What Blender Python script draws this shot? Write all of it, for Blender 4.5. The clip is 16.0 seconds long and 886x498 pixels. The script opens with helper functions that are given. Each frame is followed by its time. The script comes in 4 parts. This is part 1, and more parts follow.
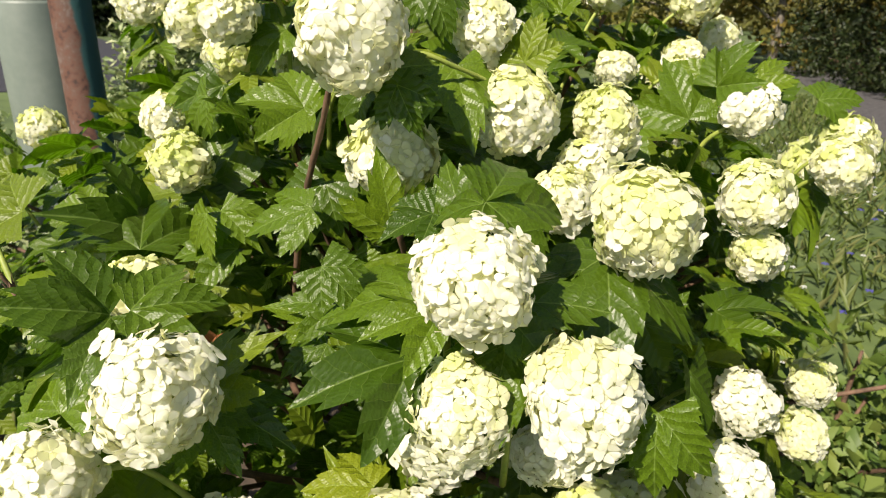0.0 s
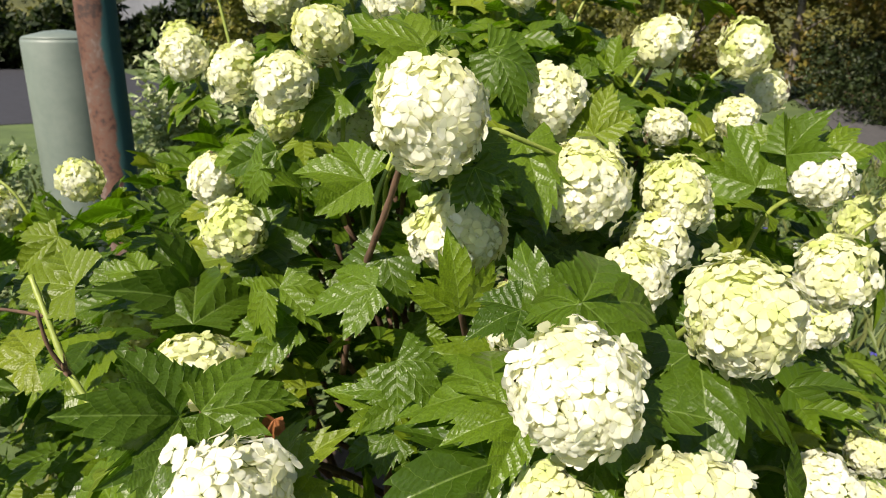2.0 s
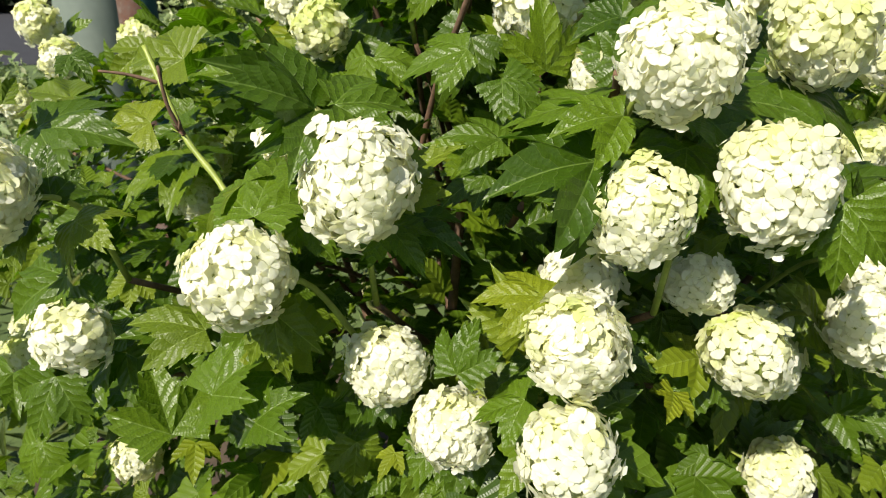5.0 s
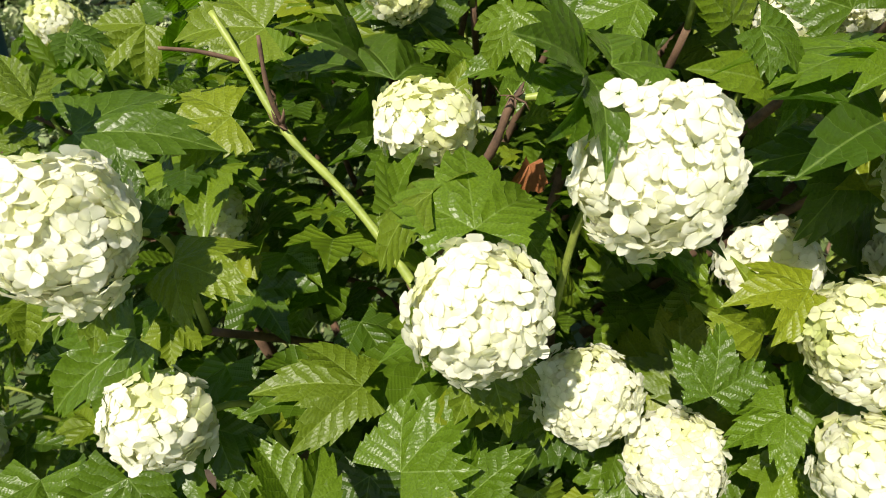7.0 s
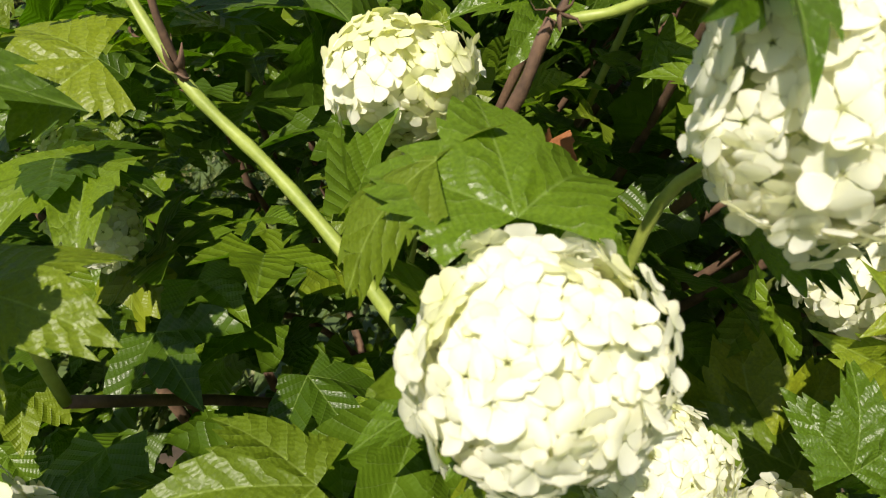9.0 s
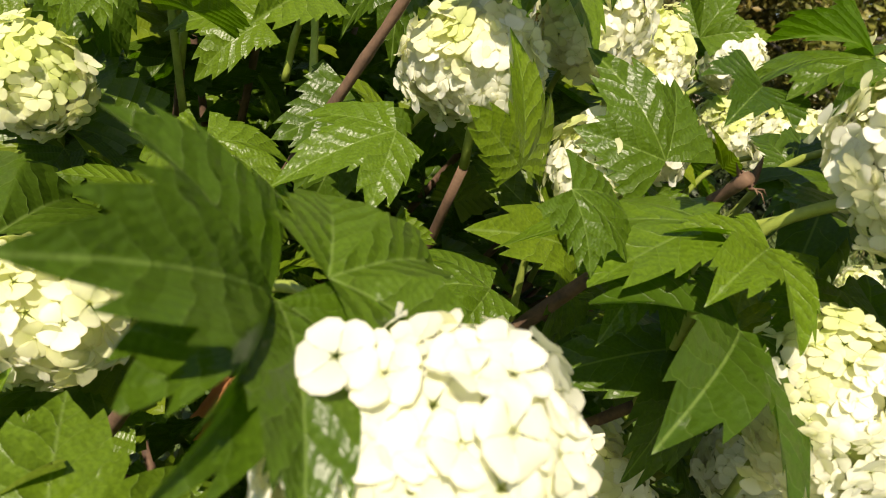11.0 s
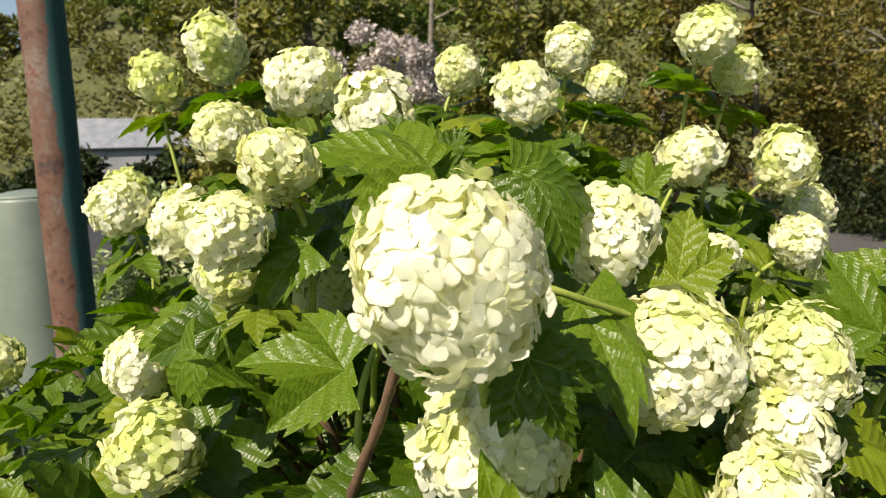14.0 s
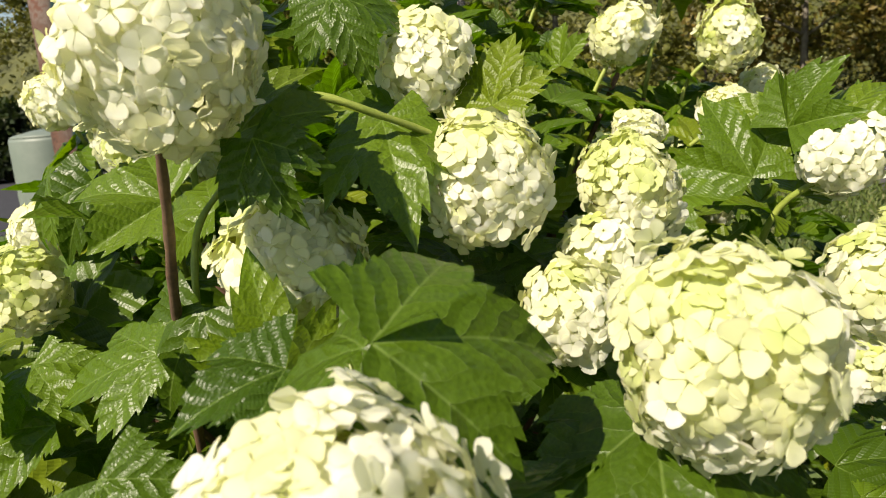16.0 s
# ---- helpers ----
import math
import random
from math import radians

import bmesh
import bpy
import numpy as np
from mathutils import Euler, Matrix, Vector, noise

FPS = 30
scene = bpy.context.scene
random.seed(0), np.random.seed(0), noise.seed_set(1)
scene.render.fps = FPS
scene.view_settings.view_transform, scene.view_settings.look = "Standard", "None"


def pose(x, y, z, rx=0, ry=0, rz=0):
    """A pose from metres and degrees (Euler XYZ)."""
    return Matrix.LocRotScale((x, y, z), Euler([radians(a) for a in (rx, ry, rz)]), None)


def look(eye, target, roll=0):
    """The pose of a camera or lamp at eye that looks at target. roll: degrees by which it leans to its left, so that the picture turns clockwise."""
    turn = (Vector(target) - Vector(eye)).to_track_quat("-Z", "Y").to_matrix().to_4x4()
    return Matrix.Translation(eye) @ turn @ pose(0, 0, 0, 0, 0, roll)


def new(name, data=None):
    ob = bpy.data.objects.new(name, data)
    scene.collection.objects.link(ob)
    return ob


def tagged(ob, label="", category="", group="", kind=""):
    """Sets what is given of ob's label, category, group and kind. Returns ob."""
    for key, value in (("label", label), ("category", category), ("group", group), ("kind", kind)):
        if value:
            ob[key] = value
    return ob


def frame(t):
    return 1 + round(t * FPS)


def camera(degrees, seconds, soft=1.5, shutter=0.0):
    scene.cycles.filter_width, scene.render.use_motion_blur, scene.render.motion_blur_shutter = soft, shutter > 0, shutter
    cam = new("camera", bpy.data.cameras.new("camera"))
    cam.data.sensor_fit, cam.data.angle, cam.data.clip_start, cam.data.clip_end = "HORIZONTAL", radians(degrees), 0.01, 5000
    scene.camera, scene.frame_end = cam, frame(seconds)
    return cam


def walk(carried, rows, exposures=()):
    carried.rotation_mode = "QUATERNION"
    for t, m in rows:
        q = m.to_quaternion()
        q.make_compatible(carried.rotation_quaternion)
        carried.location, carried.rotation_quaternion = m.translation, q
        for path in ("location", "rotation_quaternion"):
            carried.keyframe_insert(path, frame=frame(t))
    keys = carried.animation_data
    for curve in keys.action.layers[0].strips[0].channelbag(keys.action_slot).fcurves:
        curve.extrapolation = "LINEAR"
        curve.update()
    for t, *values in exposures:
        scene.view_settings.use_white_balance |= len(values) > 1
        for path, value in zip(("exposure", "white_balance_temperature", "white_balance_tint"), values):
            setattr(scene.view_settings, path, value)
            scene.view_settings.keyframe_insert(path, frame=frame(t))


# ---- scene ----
# ---- camera ----
cam = camera(66.8, 16.0, soft=0.95)
# one fixed close focus, as of a small lens held near the flowers
cam.data.dof.use_dof = True
cam.data.dof.focus_distance = 0.36
cam.data.dof.aperture_fstop = cam.data.lens / 1.2
ROWS = [
    (0, (0.007, 0.106, 1.381), (-0.056, 1.98, 0.684), 0.9),
    (0.5, (0.019, 0.131, 1.389), (-0.029, 2.008, 0.7), 0.0),
    (1, (0.022, 0.143, 1.401), (-0.063, 2.037, 0.764), -1.0),
    (1.5, (0.004, 0.143, 1.404), (-0.053, 2.044, 0.785), -0.4),
    (2, (-0.036, 0.136, 1.408), (-0.136, 2.037, 0.793), 0.9),
    (2.5, (-0.051, 0.114, 1.394), (-0.173, 2.015, 0.786), 1.0),
    (3, (-0.051, 0.091, 1.37), (-0.186, 1.976, 0.716), 0.7),
    (3.5, (-0.054, 0.078, 1.343), (-0.195, 1.952, 0.658), 0.5),
    (4, (-0.065, 0.067, 1.318), (-0.179, 1.938, 0.62), 0.6),
    (4.2, (-0.071, 0.053, 1.306), (-0.207, 1.913, 0.585), 0.9),
    (6.3, (-0.181, 0.043, 1.276), (-0.177, 1.89, 0.508), 1.5),
    (6.5, (-0.224, 0.082, 1.273), (-0.104, 1.921, 0.495), 0.3),
    (7, (-0.298, 0.154, 1.257), (-0.006, 1.972, 0.476), -0.3),
    (7.5, (-0.304, 0.203, 1.223), (0.048, 1.997, 0.41), -0.3),
    (8, (-0.297, 0.237, 1.199), (0.13, 2.041, 0.447), 0.5),
    (8.2, (-0.304, 0.248, 1.194), (0.135, 2.059, 0.468), 0.2),
    (10.3, (-0.256, 0.301, 1.233), (0.438, 2.07, 0.608), 3.3),
    (10.5, (-0.239, 0.298, 1.247), (0.508, 2.058, 0.659), 3.5),
    (11, (-0.221, 0.306, 1.259), (0.687, 2.019, 0.77), 5.0),
    (11.5, (-0.205, 0.279, 1.287), (0.761, 2.0, 0.961), 2.7),
    (12, (-0.207, 0.268, 1.313), (0.768, 2.0, 1.094), 1.8),
    (12.5, (-0.199, 0.256, 1.35), (0.656, 2.057, 1.192), 1.0),
    (13, (-0.167, 0.265, 1.372), (0.459, 2.155, 1.18), -1.7),
    (13.5, (-0.117, 0.293, 1.385), (0.178, 2.257, 1.148), -1.7),
    (14, (-0.062, 0.307, 1.398), (-0.11, 2.293, 1.165), -2.4),
    (14.5, (-0.023, 0.309, 1.396), (-0.247, 2.281, 1.144), -3.3),
    (15, (0.011, 0.304, 1.388), (-0.227, 2.269, 1.102), -3.9),
    (15.5, (0.047, 0.303, 1.364), (-0.17, 2.263, 1.028), -4.6),
    (16, (0.051, 0.299, 1.333), (-0.122, 2.252, 0.939), -4.0),
]
EXPOSURES = [(0.0, 0.94, 6850, 16), (4.2, 0.82, 6550, 11), (7.0, 0.86, 6600, 10), (8.2, 0.80, 6600, 11), (10.3, 0.84, 7150, 11), (11.5, 0.90, 7200, 16),
             (13.0, 0.99, 7000, 16), (14.5, 0.82, 7150, 11), (16.0, 0.82, 7100, 12)]
walk(cam, [(t, look(eye, target, roll)) for t, eye, target, roll in ROWS], EXPOSURES)

# ---- light ----
SUN = Vector((-0.38, -0.60, 0.70)).normalized()
world = bpy.data.worlds.new("world")
scene.world = world
world.use_nodes = True
wn = world.node_tree
sky = wn.nodes.new("ShaderNodeTexSky")
sky.sky_type = "NISHITA"
sky.sun_disc = False
sky.sun_elevation = math.asin(SUN.z)
sky.sun_rotation = math.atan2(SUN.x, SUN.y)
sky.air_density, sky.dust_density = 1.2, 0.6
wn.links.new(sky.outputs[0], wn.nodes["Background"].inputs[0])
wn.nodes["Background"].inputs[1].default_value = 0.068
sun = new("sun", bpy.data.lights.new("sun", "SUN"))
sun.data.energy, sun.data.angle, sun.data.color = 5.0, radians(0.55), (1.0, 0.93, 0.80)
sun.matrix_world = look(SUN * 20, (0, 0, 0))


# ---- materials ----
def nodes(name):
    m = bpy.data.materials.new(name)
    m.use_nodes = True
    t = m.node_tree
    t.nodes.clear()
    out = t.nodes.new("ShaderNodeOutputMaterial")
    return m, t, out


def add(t, kind, **values):
    n = t.nodes.new(kind)
    for k, v in values.items():
        n.inputs[k.replace("_", " ")].default_value = v
    return n


def ramp(t, source, stops):
    r = t.nodes.new("ShaderNodeValToRGB")
    while len(r.color_ramp.elements) < len(stops):
        r.color_ramp.elements.new(0.5)
    for e, (p, c) in zip(r.color_ramp.elements, stops):
        e.position, e.color = p, (*c, 1)
    t.links.new(source, r.inputs[0])
    return r.outputs[0]


def math_node(t, op, a, b=None):
    n = t.nodes.new("ShaderNodeMath")
    n.operation = op
    for i, v in enumerate((a, b)):
        if v is None:
            continue
        if isinstance(v, (int, float)):
            n.inputs[i].default_value = v
        else:
            t.links.new(v, n.inputs[i])
    return n.outputs[0]


def mix(t, fac, a, b, blend="MIX"):
    n = t.nodes.new("ShaderNodeMix")
    n.data_type, n.blend_type = "RGBA", blend
    for i, v in ((0, fac), (6, a), (7, b)):
        if isinstance(v, (int, float)):
            n.inputs[i].default_value = v
        elif isinstance(v, tuple):
            n.inputs[i].default_value = (*v, 1)
        else:
            t.links.new(v, n.inputs[i])
    return n.outputs[2]


def noise_tex(t, scale, detail=4.0, coords="Object"):
    c = t.nodes.new("ShaderNodeTexCoord")
    n = add(t, "ShaderNodeTexNoise", Scale=scale, Detail=detail)
    t.links.new(c.outputs[coords], n.inputs["Vector"])
    return n.outputs["Fac"]


def thin(t, out, colour, glow, share, rough, spec, height=None, strength=0.3, depth=0.001):
    """A thin leaf or petal: gloss and diffuse in front, light passing through."""
    p = add(t, "ShaderNodeBsdfPrincipled", Roughness=rough)
    p.inputs["Specular IOR Level"].default_value = spec
    t.links.new(colour, p.inputs["Base Color"])
    tr = t.nodes.new("ShaderNodeBsdfTranslucent")
    t.links.new(glow, tr.inputs[0])
    if height is not None:
        b = add(t, "ShaderNodeBump", Strength=strength, Distance=depth)
        t.links.new(height, b.inputs["Height"])
        t.links.new(b.outputs[0], p.inputs["Normal"])
        t.links.new(b.outputs[0], tr.inputs["Normal"])
    s = add(t, "ShaderNodeMixShader", Fac=share)
    t.links.new(p.outputs[0], s.inputs[1])
    t.links.new(tr.outputs[0], s.inputs[2])
    t.links.new(s.outputs[0], out.inputs[0])


def petal_material(name, low, high, heart):
    m, t, out = nodes(name)
    geo = t.nodes.new("ShaderNodeNewGeometry")
    c = ramp(t, geo.outputs["Random Per Island"], [(0.0, low), (1.0, high)])
    uv = t.nodes.new("ShaderNodeUVMap")
    sep = t.nodes.new("ShaderNodeSeparateXYZ")
    t.links.new(uv.outputs[0], sep.inputs[0])
    # u runs outwards from the heart of the floret
    f = ramp(t, sep.outputs[0], [(0.0, (1, 1, 1)), (0.06, (0.75, 0.75, 0.75)), (0.14, (0.22, 0.22, 0.22)), (0.5, (0.12, 0.12, 0.12)), (1.0, (0, 0, 0))])
    c = mix(t, f, c, heart)
    # v runs to 1 along the whole rim, which is a little browner
    rim = ramp(t, sep.outputs[1], [(0.88, (0, 0, 0)), (1.0, (0.28, 0.28, 0.28))])
    c = mix(t, rim, c, (0.52, 0.44, 0.18))
    n = noise_tex(t, 260.0, 3.0)
    c = mix(t, math_node(t, "MULTIPLY", n, 0.10), c, (0.55, 0.52, 0.30))
    glow = mix(t, 1.0, c, (1.0, 0.98, 0.70), "MULTIPLY")
    thin(t, out, c, glow, 0.52, 0.55, 0.25, n, 0.25, 0.0006)
    return m


def leaf_material(name, dark, light, vein, glow_colour, rough):
    m, t, out = nodes(name)
    info = t.nodes.new("ShaderNodeObjectInfo")
    geo = t.nodes.new("ShaderNodeNewGeometry")
    rnd = math_node(t, "FRACT", math_node(t, "ADD", info.outputs["Random"], geo.outputs["Random Per Island"]))
    base = ramp(t, rnd, [(0.0, dark), (0.75, light), (1.0, tuple(min(1, a * b) for a, b in zip(light, (1.3, 1.15, 1.0))))])
    n = noise_tex(t, 45.0, 5.0)
    base = mix(t, ramp(t, n, [(0.35, (0, 0, 0)), (0.75, (0.5, 0.5, 0.5))]), base, tuple(a * 0.6 for a in dark))
    uv = t.nodes.new("ShaderNodeUVMap")
    sep = t.nodes.new("ShaderNodeSeparateXYZ")
    t.links.new(uv.outputs[0], sep.inputs[0])
    u, v = sep.outputs[0], sep.outputs[1]
    # curved side veins leave the main veins at an acute angle, fine cross veins join them
    wob = math_node(t, "MULTIPLY", math_node(t, "SUBTRACT", noise_tex(t, 6.0, 2.0), 0.5), 0.16)
    bend = math_node(t, "SUBTRACT", math_node(t, "MULTIPLY", u, 1.15), math_node(t, "MULTIPLY", math_node(t, "MULTIPLY", u, u), 0.8))
    w = math_node(t, "ADD", math_node(t, "SUBTRACT", v, bend), wob)
    wave = math_node(t, "ABSOLUTE", math_node(t, "SUBTRACT", math_node(t, "FRACT", math_node(t, "MULTIPLY", w, 6.5)), 0.5))
    side = ramp(t, wave, [(0.0, (0.8, 0.8, 0.8)), (0.018, (0.5, 0.5, 0.5)), (0.040, (0, 0, 0))])
    main = ramp(t, u, [(0.0, (1, 1, 1)), (0.004, (0.9, 0.9, 0.9)), (0.010, (0, 0, 0))])
    rung = math_node(t, "ADD", math_node(t, "ADD", math_node(t, "MULTIPLY", u, 0.8), math_node(t, "MULTIPLY", v, 0.5)), math_node(t, "MULTIPLY", wob, 0.8))
    rungs = math_node(t, "ABSOLUTE", math_node(t, "SUBTRACT", math_node(t, "FRACT", math_node(t, "MULTIPLY", rung, 26.0)), 0.5))
    lines = math_node(t, "MAXIMUM", math_node(t, "MULTIPLY", side, 0.55), main)
    c = mix(t, math_node(t, "MULTIPLY", lines, 0.5), base, vein)
    cells = add(t, "ShaderNodeTexVoronoi", Scale=26.0)
    cells.feature = "DISTANCE_TO_EDGE"
    t.links.new(uv.outputs[0], cells.inputs["Vector"])
    fine = math_node(t, "MINIMUM", cells.outputs["Distance"], 0.25)
    puff = math_node(t, "POWER", math_node(t, "MULTIPLY", wave, 2.0), 0.6)
    h = math_node(t, "ADD", math_node(t, "MULTIPLY", puff, 0.34), math_node(t, "ADD", math_node(t, "MULTIPLY", fine, 0.10), math_node(t, "MULTIPLY", rungs, 0.10)))
    glow = mix(t, 1.0, c, glow_colour, "MULTIPLY")
    thin(t, out, c, glow, 0.32, rough, 0.30, h, 0.85, 0.0023)
    return m


def plain_material(name, dark, light, scale, rough=0.8, metal=0.0, bump=0.3, coords="Object", detail=6.0, depth=0.01, third=None):
    m, t, out = nodes(name)
    n = noise_tex(t, scale, detail, coords)
    fine = noise_tex(t, scale * 7, 4.0, coords)
    both = math_node(t, "ADD", math_node(t, "MULTIPLY", n, 0.7), math_node(t, "MULTIPLY", fine, 0.3))
    stops = [(0.32, dark), (0.66, light)] + ([(0.78, third)] if third else [])
    c = ramp(t, both, stops)
    p = add(t, "ShaderNodeBsdfPrincipled", Roughness=rough, Metallic=metal)
    t.links.new(c, p.inputs["Base Color"])
    b = add(t, "ShaderNodeBump", Strength=bump, Distance=depth)
    t.links.new(both, b.inputs["Height"])
    t.links.new(b.outputs[0], p.inputs["Normal"])
    t.links.new(p.outputs[0], out.inputs[0])
    return m


def foliage_material(name, dark, light, warm, glow, share=0.25):
    m, t, out = nodes(name)
    geo = t.nodes.new("ShaderNodeNewGeometry")
    c = ramp(t, geo.outputs["Random Per Island"], [(0.0, dark), (0.6, light), (1.0, warm)])
    n = noise_tex(t, 0.7, 3.0)
    c = mix(t, ramp(t, n, [(0.35, (0, 0, 0)), (0.65, (0.55, 0.55, 0.55))]), c, dark)
    g = mix(t, 1.0, c, glow, "MULTIPLY")
    thin(t, out, c, g, share, 0.5, 0.35)
    return m


WHITE = petal_material("white_petal", (0.89, 0.90, 0.81), (0.94, 0.95, 0.90), (0.48, 0.54, 0.14))
CREAM = petal_material("cream_petal", (0.79, 0.82, 0.50), (0.86, 0.87, 0.66), (0.57, 0.65, 0.16))
LIME = petal_material("lime_petal", (0.60, 0.68, 0.22), (0.74, 0.79, 0.44), (0.40, 0.52, 0.08))
# dark green core colour stands in for shadow in the gaps between florets
HEART = plain_material("shaded_green_heart", (0.14, 0.19, 0.04), (0.28, 0.34, 0.10), 90, 0.6)
LEAF = leaf_material("leaf_green", (0.037, 0.074, 0.005), (0.090, 0.152, 0.009), (0.17, 0.24, 0.06), (1.55, 2.15, 0.40), 0.36)
YOUNG = leaf_material("young_leaf", (0.074, 0.120, 0.007), (0.145, 0.192, 0.011), (0.22, 0.29, 0.06), (1.45, 1.9, 0.40), 0.42)
DEAD = plain_material("withered_leaf", (0.16, 0.05, 0.015), (0.30, 0.11, 0.03), 60, 0.7)
BARK = plain_material("brown_bark", (0.045, 0.025, 0.014), (0.15, 0.085, 0.05), 70, 0.8, third=(0.24, 0.17, 0.11), depth=0.002)
STALK = plain_material("green_stalk", (0.15, 0.20, 0.03), (0.28, 0.33, 0.065), 60, 0.5, depth=0.001)
SHADE_SOIL = plain_material("soil", (0.025, 0.018, 0.011), (0.075, 0.052, 0.032), 9, 0.95, depth=0.02)
GRASS_GROUND = plain_material("grass_ground", (0.030, 0.055, 0.012), (0.085, 0.125, 0.030), 1.6, 0.9, third=(0.14, 0.14, 0.06), depth=0.03)
# road tone lowered so that it carries the hedge's shade; footpath lighter
SHADED_ASPHALT = plain_material("asphalt", (0.011, 0.011, 0.015), (0.028, 0.028, 0.035), 6, 0.85, depth=0.004, third=(0.045, 0.045, 0.052))
PATH_ASPHALT = plain_material("path_asphalt", (0.030, 0.029, 0.031), (0.080, 0.077, 0.078), 14, 0.9, depth=0.004)


def part(name, bm, material, parent, label=""):
    me = bpy.data.meshes.new(name)
    bm.to_mesh(me)
    bm.free()
    me.polygons.foreach_set("use_smooth", [True] * len(me.polygons))
    for m in material if isinstance(material, (list, tuple)) else [material]:
        me.materials.append(m)
    ob = new(name, me)
    ob.parent = parent
    if label:
        tagged(ob, label)
    return ob


def share(name, me, parent, m, label=""):
    ob = new(name, me)
    ob.parent = parent
    ob.matrix_basis = m
    if label:
        tagged(ob, label)
    return ob


def sheet(name, verts, faces, material, uvs=None, slots=None):
    """A mesh from arrays, with a UV for each corner; faces are rows of one length or a list of mixed ones."""
    me = bpy.data.meshes.new(name)
    v = np.asarray(verts, dtype=np.float32)
    if isinstance(faces, np.ndarray):
        loops, sizes = faces.astype(np.int32).ravel(), np.full(len(faces), faces.shape[1], dtype=np.int32)
    else:
        sizes = np.array([len(f) for f in faces], dtype=np.int32)
        loops = np.array([q for f in faces for q in f], dtype=np.int32)
    me.vertices.add(len(v))
    me.vertices.foreach_set("co", v.ravel())
    me.loops.add(len(loops))
    me.loops.foreach_set("vertex_index", loops)
    me.polygons.add(len(sizes))
    me.polygons.foreach_set("loop_start", np.concatenate([[0], np.cumsum(sizes)[:-1]]).astype(np.int32))
    if uvs is not None:
        layer = me.uv_layers.new(name="UVMap")
        layer.data.foreach_set("uv", np.asarray(uvs, dtype=np.float32)[loops].ravel())
    for m in material if isinstance(material, (list, tuple)) else [material]:
        me.materials.append(m)
    if slots is not None:
        me.polygons.foreach_set("material_index", np.asarray(slots, dtype=np.int32))
    me.polygons.foreach_set("use_smooth", np.ones(len(sizes), dtype=bool))
    me.update(calc_edges=True)
    return me


def empty(name, x=0, y=0, z=0):
    ob = new(name)
    ob.location = (x, y, z)
    return ob


def tube(bm, points, radii, sides=8):
    """A tapered tube along points."""
    rings = []
    pts = [Vector(p) for p in points]
    side = Vector((0.31, 0.87, 0.38))
    for i, p in enumerate(pts):
        d = (pts[min(i + 1, len(pts) - 1)] - pts[max(i - 1, 0)]).normalized()
        a = d.cross(side).normalized()
        b = d.cross(a)
        rings.append([bm.verts.new(p + radii[i] * (math.cos(k) * a + math.sin(k) * b)) for k in (2 * math.pi * j / sides for j in range(sides))])
    for r, s in zip(rings, rings[1:]):
        for j in range(sides):
            bm.faces.new((r[j], r[(j + 1) % sides], s[(j + 1) % sides], s[j]))
    bm.faces.new(rings[0][::-1])
    bm.faces.new(rings[-1])


def bent(points, steps=6):
    """A smooth line through a few points (Catmull-Rom)."""
    p = [Vector(q) for q in points]
    p = [2 * p[0] - p[1]] + p + [2 * p[-1] - p[-2]]
    line = []
    for a, b, c, d in zip(p, p[1:], p[2:], p[3:]):
        for k in range(steps):
            u = k / steps
            line.append(0.5 * ((2 * b) + (c - a) * u + (2 * a - 5 * b + 4 * c - d) * u * u + (3 * b - a - 3 * c + d) * u ** 3))
    line.append(p[-2])
    return line


# ---- the ground and what lies on it ----
def flat_patch(name, outline, z, material, label, category, kind="structure"):
    bm = bmesh.new()
    top = [bm.verts.new((x, y, z)) for x, y in outline]
    low = [bm.verts.new((x, y, z - 0.12)) for x, y in outline]
    bm.faces.new(top)
    for i in range(len(top)):
        j = (i + 1) % len(top)
        bm.faces.new((top[j], top[i], low[i], low[j]))
    bmesh.ops.recalc_face_normals(bm, faces=bm.faces[:])
    ob = part(name, bm, material, None)
    ob.data.polygons.foreach_set("use_smooth", [False] * len(ob.data.polygons))
    return tagged(ob, label, category, "", kind)


gb = bmesh.new()
bmesh.ops.create_grid(gb, x_segments=60, y_segments=60, size=1.0)
for v in gb.verts:
    for i in (0, 1):
        v.co[i] = math.copysign(abs(v.co[i]) ** 2.6, v.co[i]) * 600
    v.co.z = 0.0
ground = tagged(part("ground", gb, GRASS_GROUND, None), "grassy ground with low weeds and bare soil", "ground", "", "structure")

# ---- the snowball bush ----
def petal(segments, rings):
    """One rounded petal, narrow at the heart: its place along and across, how far from the heart and how near its rim."""
    grid = [(0.02, 0.0, 0.02, 0.0)]
    for ring in rings:
        for k in range(segments + 1):
            a = radians(-146 + 292 * k / segments)
            x, y = 0.60 + 0.40 * math.cos(a), 0.47 * math.sin(a) * (0.86 + 0.14 * math.cos(a))
            x, y = 0.02 + (x - 0.02) * ring, y * ring
            grid.append((x, y, min(1.0, math.hypot(x, y)), ring))
    n = segments + 1
    faces = [(0, 1 + k, 2 + k) for k in range(segments)]
    for j in range(len(rings) - 1):
        faces += [(1 + j * n + k, 1 + (j + 1) * n + k, 2 + (j + 1) * n + k, 2 + j * n + k) for k in range(segments)]
    return np.array(grid), faces


PETAL, PETAL_FACES = petal(9, (0.45, 0.80, 1.0))
PETAL_FAR, PETAL_FAR_FACES = petal(7, (0.6, 1.0))


